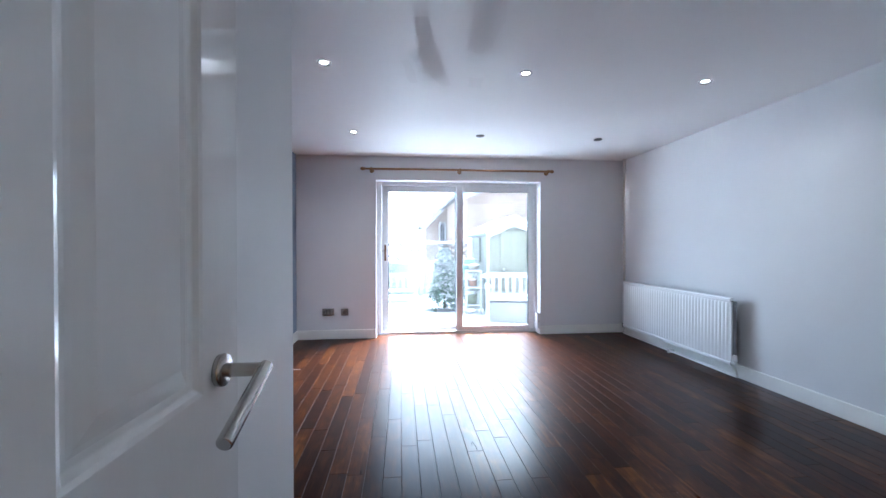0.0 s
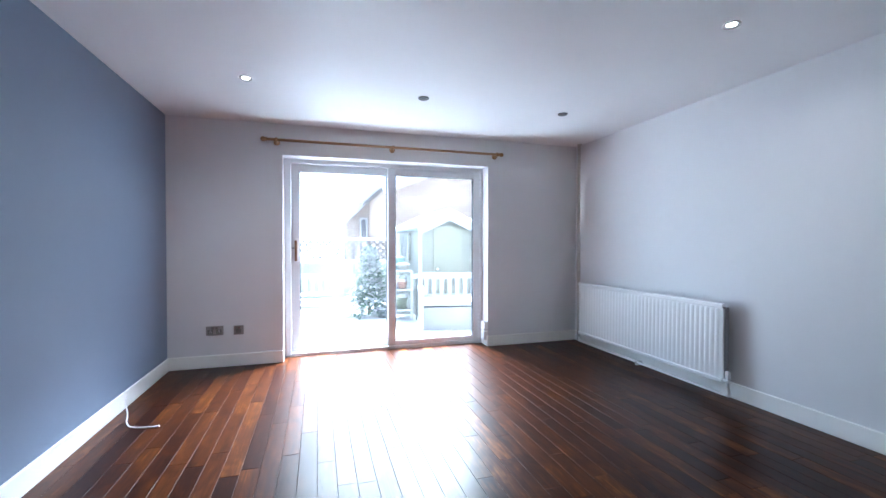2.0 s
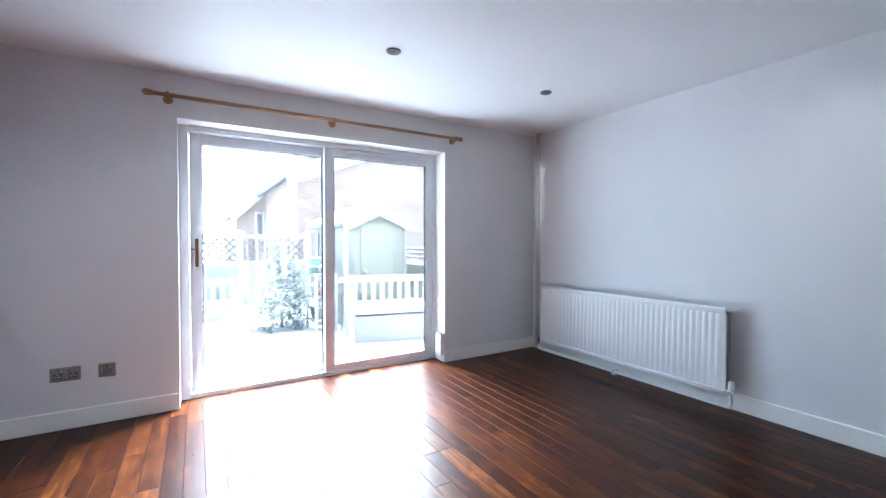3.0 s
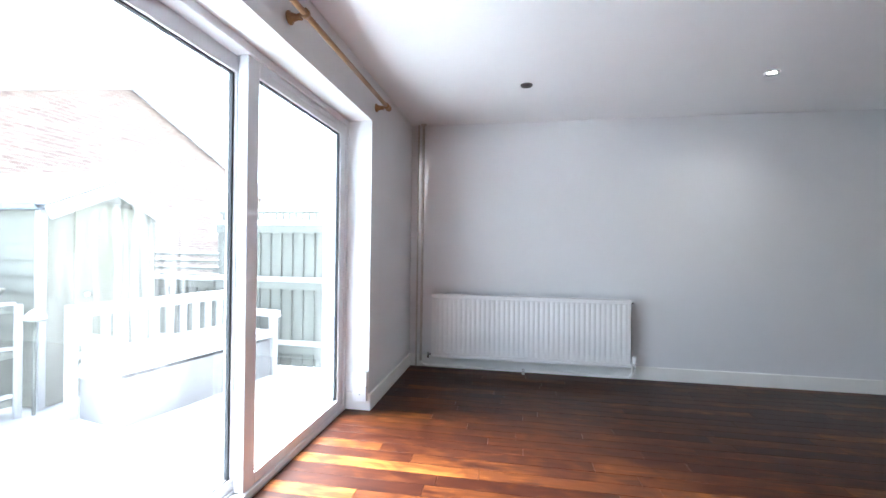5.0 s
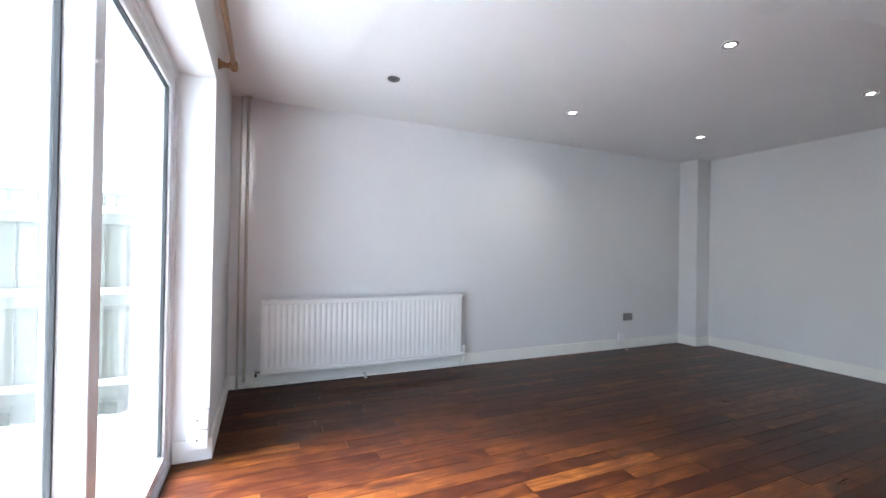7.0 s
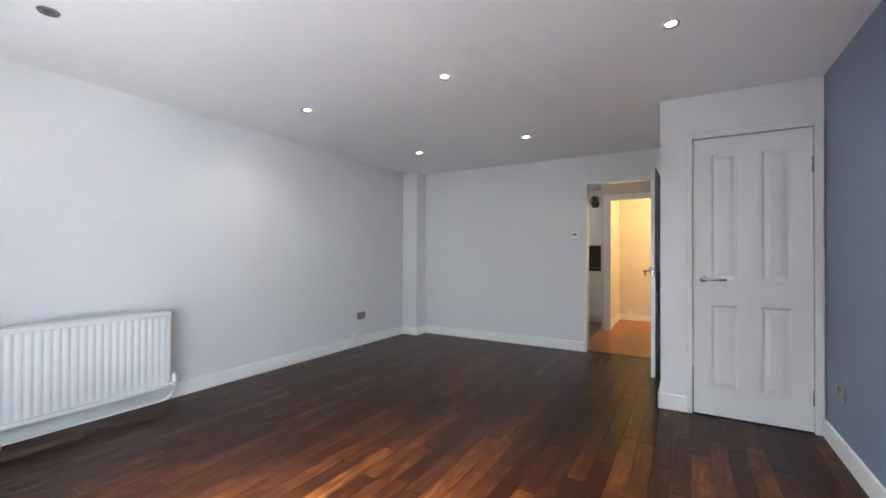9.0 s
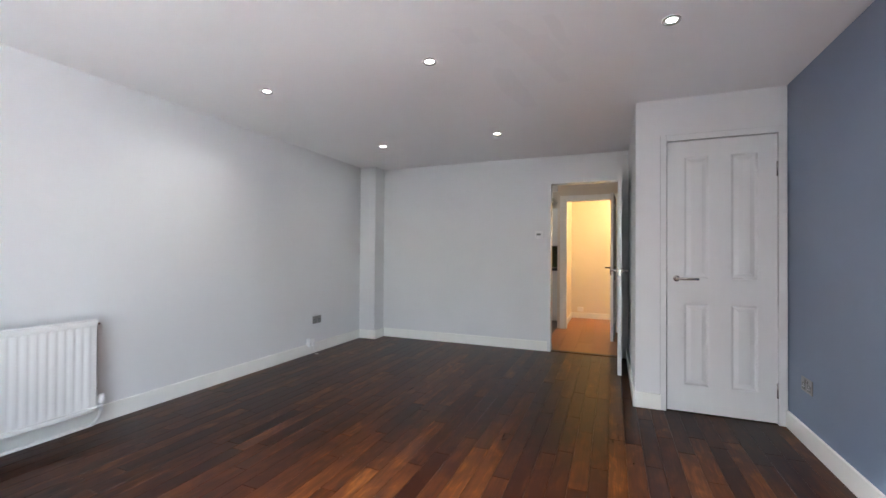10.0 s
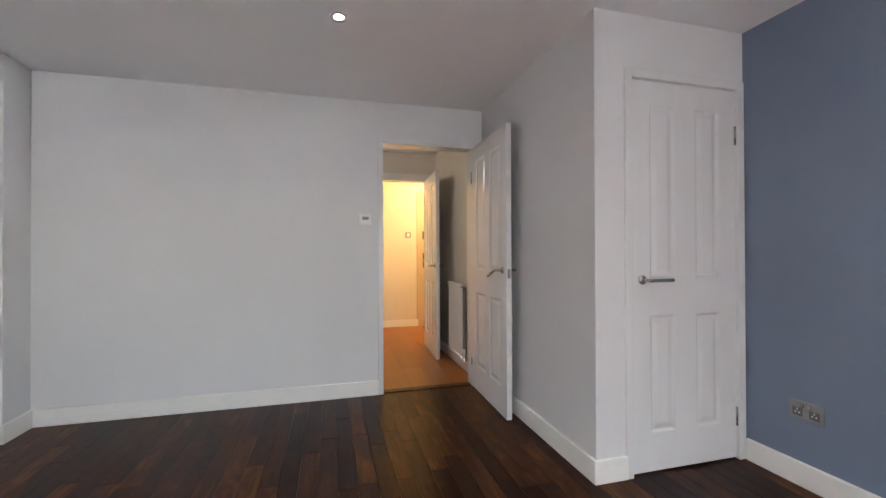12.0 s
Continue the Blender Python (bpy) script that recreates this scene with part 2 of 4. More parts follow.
SHEDD = mat("sage_green_door_paint", (0.185, 0.187, 0.152), 0.7, 0.2, 2.0, 0.2, 30, dark=(0.17, 0.172, 0.122))
FELT = mat("dark_roofing_felt", (0.06, 0.065, 0.07), 0.9, 0.3, 12, 0.4, 90)
WHITEW = mat("white_painted_timber", (0.36, 0.36, 0.37), 0.55, 0.08, 6, 0.15, 40)
GREYBOX = mat("pale_grey_storage_box", (0.15, 0.147, 0.153), 0.5, 0.06, 4, 0.1, 40)
FENCE = mat("weathered_grey_timber", (0.135, 0.145, 0.125), 0.85, 0.35, 5, 0.4, 30, stretch=(4, 4, 0.6))
TRELLIS = mat("weathered_brown_timber", (0.075, 0.068, 0.06), 0.85, 0.3, 6, 0.3, 30)
PALEGREEN = mat("faded_green_boarding", (0.24, 0.27, 0.22), 0.85, 0.25, 5, 0.3, 30)
BRICK = brick_mat("mixed_red_brick")
ROOF = mat("grey_roof_tile", (0.12, 0.11, 0.11), 0.85, 0.25, 6, 0.5, 12)
NEEDLE = mat("conifer_green", (0.05, 0.125, 0.065), 0.7, 0.5, 9)
LEAF = mat("houseplant_green", (0.085, 0.13, 0.06), 0.5, 0.4, 9)
BARK = mat("brown_bark", (0.10, 0.065, 0.04), 0.9, 0.4, 14, 0.6, 40)
TERRA = mat("terracotta", (0.30, 0.16, 0.11), 0.8, 0.2, 8, 0.2, 40)
TEAL = mat("teal_glazed_pot", (0.10, 0.19, 0.19), 0.35, 0.2, 8)
CREAMPOT = mat("cream_glazed_bowl", (0.27, 0.255, 0.22), 0.4, 0.15, 8)
OLIVE = mat("olive_glazed_pot", (0.19, 0.21, 0.14), 0.4, 0.25, 8)
GREYB = mat("blue_grey_plastic", (0.16, 0.20, 0.25), 0.5, 0.2, 6)
LIT = glow_mat("lit_lamp_face", (1.0, 0.96, 0.90), 6.0)
FILL_GLOW = glow_mat("fill_light_glow", (1.0, 0.95, 0.86), 0.5)
WARM = glow_mat("warm_lamp_face", (1.0, 0.72, 0.38), 1.5)


# ---- mesh helpers ----
def box(bm, x0, x1, y0, y1, z0, z1):
    v = [bm.verts.new((x, y, z)) for z in (z0, z1) for y in (y0, y1) for x in (x0, x1)]
    for f in ((0, 2, 3, 1), (4, 5, 7, 6), (0, 1, 5, 4), (2, 6, 7, 3), (0, 4, 6, 2), (1, 3, 7, 5)):
        bm.faces.new([v[i] for i in f])
    return bm


def boxes(*spans):
    bm = bmesh.new()
    for s in spans:
        box(bm, *s)
    return bm


def tube(bm, p0, p1, r0, r1=None, seg=16, caps=True):
    """A round bar from p0 to p1, tapering from r0 to r1."""
    p0, p1, r1 = Vector(p0), Vector(p1), r0 if r1 is None else r1
    q = (p1 - p0).to_track_quat("Z", "Y")
    a, b = [], []
    for i in range(seg):
        d = q @ Vector((math.cos(2 * math.pi * i / seg), math.sin(2 * math.pi * i / seg), 0))
        a.append(bm.verts.new(p0 + d * r0)), b.append(bm.verts.new(p1 + d * r1))
    for i in range(seg):
        bm.faces.new((a[i], a[(i + 1) % seg], b[(i + 1) % seg], b[i])).smooth = True
    if caps:
        bm.faces.new(a[::-1]), bm.faces.new(b)
    return bm


def turned(bm, origin, axis, profile, seg=24):
    """A lathe form: profile of (distance along the axis, radius)."""
    q, o, rings = Vector(axis).to_track_quat("Z", "Y"), Vector(origin), []
    for h, r in profile:
        rings.append([bm.verts.new(o + q @ Vector((r * math.cos(2 * math.pi * i / seg), r * math.sin(2 * math.pi * i / seg), h))) for i in range(seg)])
    for a, b in zip(rings, rings[1:]):
        for i in range(seg):
            bm.faces.new((a[i], a[(i + 1) % seg], b[(i + 1) % seg], b[i])).smooth = True
    bm.faces.new(rings[0][::-1]), bm.faces.new(rings[-1])
    return bm


def sweep(points, radius, seg=10):
    """A bent bar or cable along a smooth line through the points."""
    pts = [Vector(p) for p in points]
    fine = []
    for i in range(len(pts) - 1):
        a, b, c, d = pts[max(i - 1, 0)], pts[i], pts[i + 1], pts[min(i + 2, len(pts) - 1)]
        for k in range(6):
            t = k / 6
            fine.append(0.5 * ((2 * b) + (c - a) * t + (2 * a - 5 * b + 4 * c - d) * t * t + (3 * b - a - 3 * c + d) * t ** 3))
    fine.append(pts[-1])
    bm, rings = bmesh.new(), []
    for i, p in enumerate(fine):
        way = (fine[min(i + 1, len(fine) - 1)] - fine[max(i - 1, 0)]).normalized()
        side = way.cross(Vector((0.3, 0.2, 0.93))).normalized()
        up = side.cross(way)
        rings.append([bm.verts.new(p + radius * (side * math.cos(2 * math.pi * k / seg) + up * math.sin(2 * math.pi * k / seg))) for k in range(seg)])
    for a, b in zip(rings, rings[1:]):
        for k in range(seg):
            bm.faces.new((a[k], a[(k + 1) % seg], b[(k + 1) % seg], b[k])).smooth = True
    bm.faces.new(rings[0][::-1]), bm.faces.new(rings[-1])
    return bm


def part(name, bm, material, parent=None, label="", bevel=0.0, at=None):
    me = bpy.data.meshes.new(name)
    bmesh.ops.recalc_face_normals(bm, faces=bm.faces)
    bm.to_mesh(me)
    bm.free()
    me.materials.append(material)
    ob = new(name, me)
    ob.parent = parent
    if at:
        ob.location = at
    if bevel:
        mod = ob.modifiers.new("edge", "BEVEL")
        mod.width, mod.segments, mod.limit_method = bevel, 2, "ANGLE"
    return tagged(ob, label)


def thing(name, place, label, category, group="", kind="", turn=0):
    ob = new(name)
    ob.empty_display_size = 0.1
    ob.matrix_basis = pose(*place, 0, 0, turn)
    return tagged(ob, label, category, group, kind)


def setting(name, bm, material, label, category, bevel=0.0):
    return tagged(part(name, bm, material, None, label, bevel), "", category, "", "structure")


# ---- shell of the room ----
XW, XE, YS, YN, H = -1.29, 2.972, 0.213, 5.572, 2.302
CX, CY = -0.36, 1.745
OW, OE, OT = -0.310, 1.834, 2.006
floor = setting("floor", boxes((XW - 0.1, XE + 0.1, 0.16, 5.66, -0.11, -0.013)), SUB, "dark glossy hardwood plank floor", "floor")
setting("ceiling", boxes((XW - 0.1, XE + 0.1, 0.11, 5.92, H, H + 0.2)), CEIL, "white painted plaster ceiling with touched-up patches", "ceiling")
setting("wall_east", boxes((XE, XE + 0.1, 0.11, 5.92, -0.11, H)), WALL, "white painted plaster wall behind the radiator", "wall")
wall_west = setting("wall_west", boxes((XW - 0.1, XW, CY, 5.92, -0.11, H)), BLUE, "slate blue painted feature wall", "wall")
setting("wall_north", boxes((XW, OW, YN, 5.92, -0.11, H), (OE, XE, YN, 5.92, -0.11, H), (OW, OE, YN, 5.92, OT, H), (OW, OE, 5.66, 5.92, -0.11, -0.014)), WALL, "white painted wall round the patio door", "wall")
DW, DE, DT = -0.262, 0.474, 1.975
setting("wall_south", boxes((DE + 0.035, XE, 0.11, YS, -0.11, H), (CX, DW - 0.035, 0.11, YS, -0.11, H), (DW - 0.035, DE + 0.035, 0.11, YS, DT + 0.03, H)), WALL, "white painted wall with the hall doorway", "wall")
KW, KE, KT = -1.238, -0.566, 1.985
setting("closet_wall_side", boxes((CX - 0.1, CX, 0.11, CY - 0.1, -0.11, H)), WALL, "white painted side wall of the cupboard", "wall")
setting("closet_wall_front", boxes((KE + 0.03, CX, CY - 0.1, CY, -0.11, H), (XW - 0.1, KW - 0.03, CY - 0.1, CY, -0.11, H), (KW - 0.03, KE + 0.03, CY - 0.1, CY, KT + 0.03, H)), WALL, "white painted cupboard wall round its door", "wall")
setting("closet_back", boxes((XW - 0.1, XW, 0.11, CY - 0.1, -0.11, H), (XW, CX - 0.1, 0.11, 0.2, -0.11, H)), WALL, "white inner walls of the cupboard", "wall")
setting("pier", boxes((2.735, XE, YS, 0.45, -0.11, H)), WALL, "white painted boxed-in corner pier", "wall", 0.004)

SK, SD = 0.115, 0.018
for spans in (((XW, XW + SD, CY + SD, YN - SD, 0, SK),), ((XW, OW, YN - SD, YN, 0, SK),), ((OE, XE, YN - SD, YN, 0, SK), (OE - 0.014, OE, YN - SD, 5.735, 0, SK)),
              ((XE - SD, XE, 0.45 + SD, YN - SD, 0, SK),), ((2.735 - SD, XE, 0.45, 0.45 + SD, 0, SK), (2.735 - SD, 2.735, YS, 0.45, 0, SK)),
              ((DE + 0.04, 2.735 - SD, YS, YS + SD, 0, SK),), ((CX, CX + SD, YS, CY + SD, 0, SK), (KE + 0.035, CX, CY, CY + SD, 0, SK))):
    setting("baseboard", boxes(*spans), SKIRT, "cream gloss painted skirting board", "skirting board", 0.005)

# linings and trims of the doorways
setting("trim", boxes((DE, DE + 0.04, 0.10, YS + 0.012, 0, DT + 0.04), (DW - 0.04, DW, 0.10, YS + 0.012, 0, DT + 0.04), (DW, DE, 0.10, YS + 0.012, DT, DT + 0.04)), DOOR, "white gloss door lining of the hall doorway", "door frame", 0.003)
setting("trim", boxes((KE, KE + 0.04, CY - 0.1, CY + 0.014, 0, KT + 0.045), (KW - 0.045, KW, CY - 0.1, CY + 0.014, 0, KT + 0.045), (KW, KE, CY - 0.1, CY + 0.014, KT, KT + 0.045)), DOOR, "white gloss architrave round the cupboard door", "door frame", 0.003)
setting("threshold", boxes((DW, DE, 0.125, 0.20, -0.012, 0.006)), WALNUT, "dark wooden threshold strip", "threshold", 0.003)


# ---- doors ----
def leaf(w, h, t, panels):
    """A moulded door leaf from its hinge at x = 0; both faces carry sunk and fielded panels."""
    bm = bmesh.new()
    xs = sorted({0, w, *[a for p in panels for a in p[:2]]})
    zs = sorted({0, h, *[a for p in panels for a in p[2:]]})
    for y, s in ((0.0, 1), (t, -1)):
        for x0, x1 in zip(xs, xs[1:]):
            for z0, z1 in zip(zs, zs[1:]):
                rect = [(0.0, 0.0)]
                if any(p[0] <= x0 and x1 <= p[1] and p[2] <= z0 and z1 <= p[3] for p in panels):
                    rect = [(0, 0), (0.006, 0.002), (0.012, 0.008), (0.020, 0.009), (0.026, 0.008), (0.046, 0.003)]
                ring = None
                for inset, deep in rect:
                    now = [bm.verts.new((x, y + s * deep, z)) for x, z in ((x0 + inset, z0 + inset), (x1 - inset, z0 + inset), (x1 - inset, z1 - inset), (x0 + inset, z1 - inset))]
                    if ring:
                        for i in range(4):
                            bm.faces.new((ring[i], ring[(i + 1) % 4], now[(i + 1) % 4], now[i]))
                    ring = now
                bm.faces.new(ring)
    for a, b in (((0, 0), (w, 0)), ((w, 0), (w, h)), ((w, h), (0, h)), ((0, h), (0, 0))):
        bm.faces.new([bm.verts.new((p[0], y, p[1])) for p, y in ((a, 0), (b, 0), (b, t), (a, t))])
    bmesh.ops.remove_doubles(bm, verts=bm.verts, dist=0.0005)
    return bm


def lever(door, x, z, t, way, sides=(-1, 1), droop=0.0):
    """Round-rose lever handles; way is the sense in which the lever runs along x."""
    for s in sides:
        y = 0 if s < 0 else t
        bm = turned(bmesh.new(), (x, y, z), (0, s, 0), [(0, 0.022), (0.006, 0.023), (0.010, 0.0215), (0.011, 0.010)])
        h = part("handle", bm, CHROME, door, "brushed chrome lever handle on a round rose")
        bm = bmesh.new()
        drop = math.radians(droop if s < 0 else 0)
        along, down, out = math.cos(drop), math.sin(drop), 0.064 if s < 0 else 0.052
        tube(bm, (x, y + s * 0.008, z), (x, y + s * out, z), 0.0095)
        tube(bm, (x - way * 0.009 * along, y + s * (out - 0.002), z + 0.009 * down), (x + way * 0.135 * along, y + s * (out - 0.002), z - 0.135 * down), 0.0095)
        part("lever", bm, CHROME, h, "", 0.002)


def four_panels(w, h, s=0.108, g=0.13):
    pw = (w - 2 * s - g) / 2
    return [(x, x + pw, z0, z1) for x in (s, s + pw + g) for z0, z1 in ((0.19, 0.785), (0.965, h - 0.115))]


def door(name, w, h, t, place, turn, handle_x, way, label, panels=None, material=DOOR, sides=(-1, 1), hinge_y=0.0, handle_z=0.965, droop=0, hinge_x=0.0):
    d = thing(name, place, label, "door", "", "structure", turn)
    part("door_leaf", leaf(w, h, t, panels or four_panels(w, h)), material, d, "", 0.0015)
    lever(d, handle_x, handle_z, t, way, sides, droop)
    for z in (0.22, h - 0.24):
        part("hinge", tube(boxes((hinge_x - 0.004, hinge_x + 0.002, hinge_y - 0.001, hinge_y + 0.012, z - 0.05, z + 0.05)), (hinge_x - 0.003, hinge_y, z - 0.05), (hinge_x - 0.003, hinge_y, z + 0.05), 0.006, None, 10), CHROME, d, "steel butt hinge")
    return d


door_1 = door("door_1", 0.738, 1.965, 0.036, (-0.262, YS + 0.012, 0.008), 88.6, 0.676, -1, "white four-panel door standing open to the hall", four_panels(0.738, 1.965, 0.105, 0.085), handle_z=0.985, droop=20)
part("latch_plate", boxes((0.7375, 0.7395, 0.008, 0.028, 0.935, 0.995)), CHROME, door_1, "steel latch plate")
door("door_2", KE - KW - 0.009, 1.970, 0.036, (KE - 0.006, CY - 0.004, 0.01), 180, 0.06, 1, "closed white four-panel cupboard door", sides=(-1,), hinge_y=-0.004, hinge_x=KE - KW - 0.006)

# ---- sliding patio door ----
win = thing("window_1", (0.77, 5.745, 0), "white framed sliding glass patio door onto the snowy garden", "patio door", "", "structure")


def bars(x0, x1, y0, y1, z0, z1, l, r, b, t):
    return boxes((x0, x0 + l, y0, y1, z0, z1), (x1 - r, x1, y0, y1, z0, z1), (x0 + l, x1 - r, y0, y1, z0, z0 + b), (x0 + l, x1 - r, y0, y1, z1 - t, z1))


ox = -0.77
part("window_frame", bars(OW + ox, OE + ox, -0.005, 0.13, 0.0, OT, 0.063, 0.036, 0.035, 0.04), UPVC, win, "", 0.004)
part("window_sill", boxes((OW + 0.063 + ox, OE - 0.036 + ox, 0.055, 0.063, 0.035, 0.05)), UPVC, win, "ribbed white door track", 0.002)
for n, (x0, x1, y0, l, r) in enumerate(((-0.245, 0.814, 0.066, 0.078, 0.07), (0.740, 1.806, 0.006, 0.082, 0.078))):
    sash = part("sash", bars(x0 + ox, x1 + ox, y0, y0 + 0.048, 0.036, 1.966, l, r, 0.055, 0.075), UPVC, win, "white sliding door leaf" if n == 0 else "white fixed door leaf", 0.005)
    a, b = x0 + l + ox, x1 - r + ox
    part("gasket", bars(a - 0.001, b + 0.001, y0 + 0.012, y0 + 0.03, 0.090, 1.892, 0.009, 0.012, 0.007, 0.007), GASKET, sash, "black rubber glazing seal")
    pane = part("pane", boxes((a + 0.003, b - 0.003, y0 + 0.019, y0 + 0.023, 0.094, 1.888)), GLASS, sash, "clear window glass")
    pane.visible_shadow = False
handle = part("handle", boxes((-0.214 + ox, -0.190 + ox, 0.008, 0.046, 0.97, 1.18)), BRONZE, win, "brown metal pull handle", 0.004)
part("lock", tube(boxes((-0.225 + ox, -0.18 + ox, 0.046, 0.066, 0.95, 1.20)), (-0.2 + ox, 0.02, 1.10), (-0.2 + ox, 0.05, 1.10), 0.006), UPVC, handle, "white handle plate", 0.003)
part("latch", boxes((-0.240 + ox, -0.214 + ox, 0.030, 0.040, 1.098, 1.106)), GASKET, handle, "black latch slot")
part("vent", boxes((0.90 + ox, 1.62 + ox, 0.0, 0.006, 1.93, 1.947)), UPVC, win, "slim white trickle vent", 0.002)

# ---- hall, kitchen and lobby ----
HX, LY = -0.36, -2.63
hall_floor = setting("hall_floor", boxes((-1.4, 0.62, LY - 0.1, 0.16, -0.11, -0.012), (0.62, 2.6, LY - 0.1, 0.16, -0.11, -0.012)), SUB, "orange wood laminate hall floor", "floor")
setting("hall_ceiling", boxes((-1.4, 2.6, LY - 0.1, 0.11, H, H + 0.2)), CEIL, "white hall ceiling", "ceiling")
setting("hall_wall_west", boxes((HX - 0.1, HX, -1.4, 0.11, -0.11, H)), HALLW, "magnolia hall wall with a radiator", "wall")
setting("lobby_wall", boxes((HX - 0.1, DW - 0.03, -1.5, -1.4, -0.11, H), (0.49, 0.59, LY, -1.4, -0.11, H), (DW - 0.03, 0.49, -1.5, -1.4, 2.0, H)), HALLW, "magnolia wall round the lobby doorway", "wall")
setting("lobby_wall_south", boxes((-0.40, 2.6, LY - 0.1, LY, -0.11, H), (-1.4, -1.2, LY - 0.1, LY, -0.11, H), (-1.2, -0.40, LY - 0.1, LY, 2.0, H)), HALLW, "magnolia lobby wall", "wall")
setting("lobby_wall_west", boxes((-1.4, -1.3, LY, -1.5, -0.11, H), (-1.3, HX - 0.1, -1.5, -1.4, -0.11, H)), HALLW, "magnolia lobby end wall", "wall")
setting("kitchen_wall", boxes((2.5, 2.6, LY, 0.11, -0.11, H)), HALLW, "plain kitchen wall", "wall")
for spans in (((-0.40, 0.49, LY, LY + 0.016, 0, 0.1),), ((0.474, 0.49, LY + 0.016, -1.5, 0, 0.1),), ((HX, HX + 0.016, -1.38, 0.11, 0, 0.1),)):
    setting("baseboard", boxes(*spans), SKIRT, "cream skirting board in the hall", "skirting board", 0.004)
setting("trim", boxes((0.45, 0.492, -1.51, -1.385, 0, 2.0), (DW - 0.032, DW + 0.01, -1.51, -1.385, 0, 2.0), (DW + 0.01, 0.45, -1.51, -1.385, 1.965, 2.002), (0.492, 0.55, -1.4, -1.385, 0, 2.05), (DW - 0.07, 0.492, -1.4, -1.385, 2.002, 2.05)), SKIRT, "white gloss lining of the lobby doorway", "door frame", 0.003)
door("door_3", 0.74, 1.955, 0.036, (-0.215, -1.382, 0.008), 87, 0.68, -1, "white panel door standing open into the hall")
door_4 = door("door_4", 0.78, 1.98, 0.045, (-1.19, LY - 0.05, 0.008), 0, 0.70, -1, "cream front door with a tall narrow panel", [(0.10, 0.64, 0.28, 1.80)], CREAMD, (1,))
# last box is an unseen sill, added to stop daylight leaking under the door
setting("trim", boxes((-0.41, -0.38, LY - 0.1, LY + 0.012, 0, 2.03), (-1.22, -1.19, LY - 0.1, LY + 0.012, 0, 2.03), (-1.19, -0.41, LY - 0.1, LY + 0.012, 1.995, 2.03), (-1.19, -0.41, LY - 0.1, LY, -0.11, 0.006)), CREAMD, "cream frame of the front door with an added light-stopping sill", "door frame", 0.003)
part("back_plate", boxes((0.685, 0.715, 0.045, 0.053, 0.87, 1.09)), BRONZE, door_4, "dark bronze handle plate", 0.003)
part("letter_plate", boxes((0.70, 0.72, 0.045, 0.058, 1.3, 1.42)), DARK, door_4, "dark door viewer plate", 0.002)

base = thing("kitchen_unit", (0.95, -2.35, 0), "white handleless kitchen drawer unit", "cabinet")
part("body", boxes((-0.30, 0.30, -0.26, 0.26, 0.10, 0.86)), KIT, base)
part("plinth", boxes((-0.30, 0.30, -0.24, 0.21, 0.0, 0.10)), KIT, base)
for z0, z1 in ((0.105, 0.42), (0.426, 0.70), (0.706, 0.858)):
    part("drawer", boxes((-0.298, 0.298, 0.262, 0.28, z0, z1)), KIT, base, "", 0.003)
copy_thing(base, pose(1.56, -2.35, 0))
tagged(part("worktop", boxes((0.60, 1.9, -2.62, -2.05, 0.862, 0.90)), WORK, None, "black kitchen worktop on white units", 0.004), "", "worktop")
upper = thing("wall_cabinet", (0.95, LY, 1.30), "white kitchen wall cabinet", "cabinet")
part("body", boxes((-0.34, 0.30, 0.002, 0.33, 0, 0.66)), KIT, upper)
part("door", boxes((-0.338, 0.298, 0.332, 0.35, 0.002, 0.658)), KIT, upper, "", 0.003)
copy_thing(upper, pose(1.60, LY, 1.30))
splash = setting("splashback", boxes((0.60, 1.9, LY, LY + 0.006, 0.902, 1.298)), TILE, "dark green tiled splashback", "tiles")
for i in range(8):
    for k in range(3):
        part("tile", boxes((0.604 + i * 0.16, 0.758 + i * 0.16, LY + 0.006, LY + 0.012, 0.906 + k * 0.13, 1.03 + k * 0.13)), TILE, splash)
pot = thing("plant_pot", (0.86, -2.45, 1.96), "dark leafy plant in a pot on the wall cabinet", "plant")
part("pot", turned(bmesh.new(), (0, 0, 0), (0, 0, 1), [(0, 0.05), (0.08, 0.065), (0.09, 0.07), (0.092, 0.05)]), DARK, pot)
bm = bmesh.new()
rng = random.Random(4)
for i in range(170):
    a, e, r = rng.uniform(0, 6.28), rng.uniform(-0.3, 1.4), rng.uniform(0.04, 0.13)
    c = Vector((math.cos(a) * math.cos(e), math.sin(a) * math.cos(e), math.sin(e) * 0.9)) * r + Vector((0, 0, 0.11))
    s, u = Vector((-math.sin(a), math.cos(a), 0.2)) * 0.014, Vector((math.cos(a), math.sin(a), -0.4)) * 0.035
    bm.faces.new([bm.verts.new(c + q) for q in (-u, s, u, -s)])
part("leaves", bm, LEAF, pot, "dull green leaves")

# unseen fitting and point light, added only to brighten the kitchen cabinets
kl = thing("ceiling_light", (1.6, -1.2, H), "unseen ceiling fitting added as fill light for the kitchen", "ceiling light")
part("shade", turned(bmesh.new(), (0, 0, 0), (0, 0, -1), [(0, 0.11), (0.03, 0.12), (0.06, 0.10), (0.075, 0.05)]), FILL_GLOW, kl, "glowing diffuser of the added fill light")
kd = bpy.data.lights.new("kitchen_fill", "POINT")
kd.energy, kd.color, kd.shadow_soft_size = 0.34, (1.0, 0.95, 0.86), 0.1
new("kitchen_fill", kd).location = (1.6, -1.2, H - 0.2)
lobby_lamp = thing("ceiling_light", (-0.7, -1.98, H), "warm round lobby ceiling light", "ceiling light")
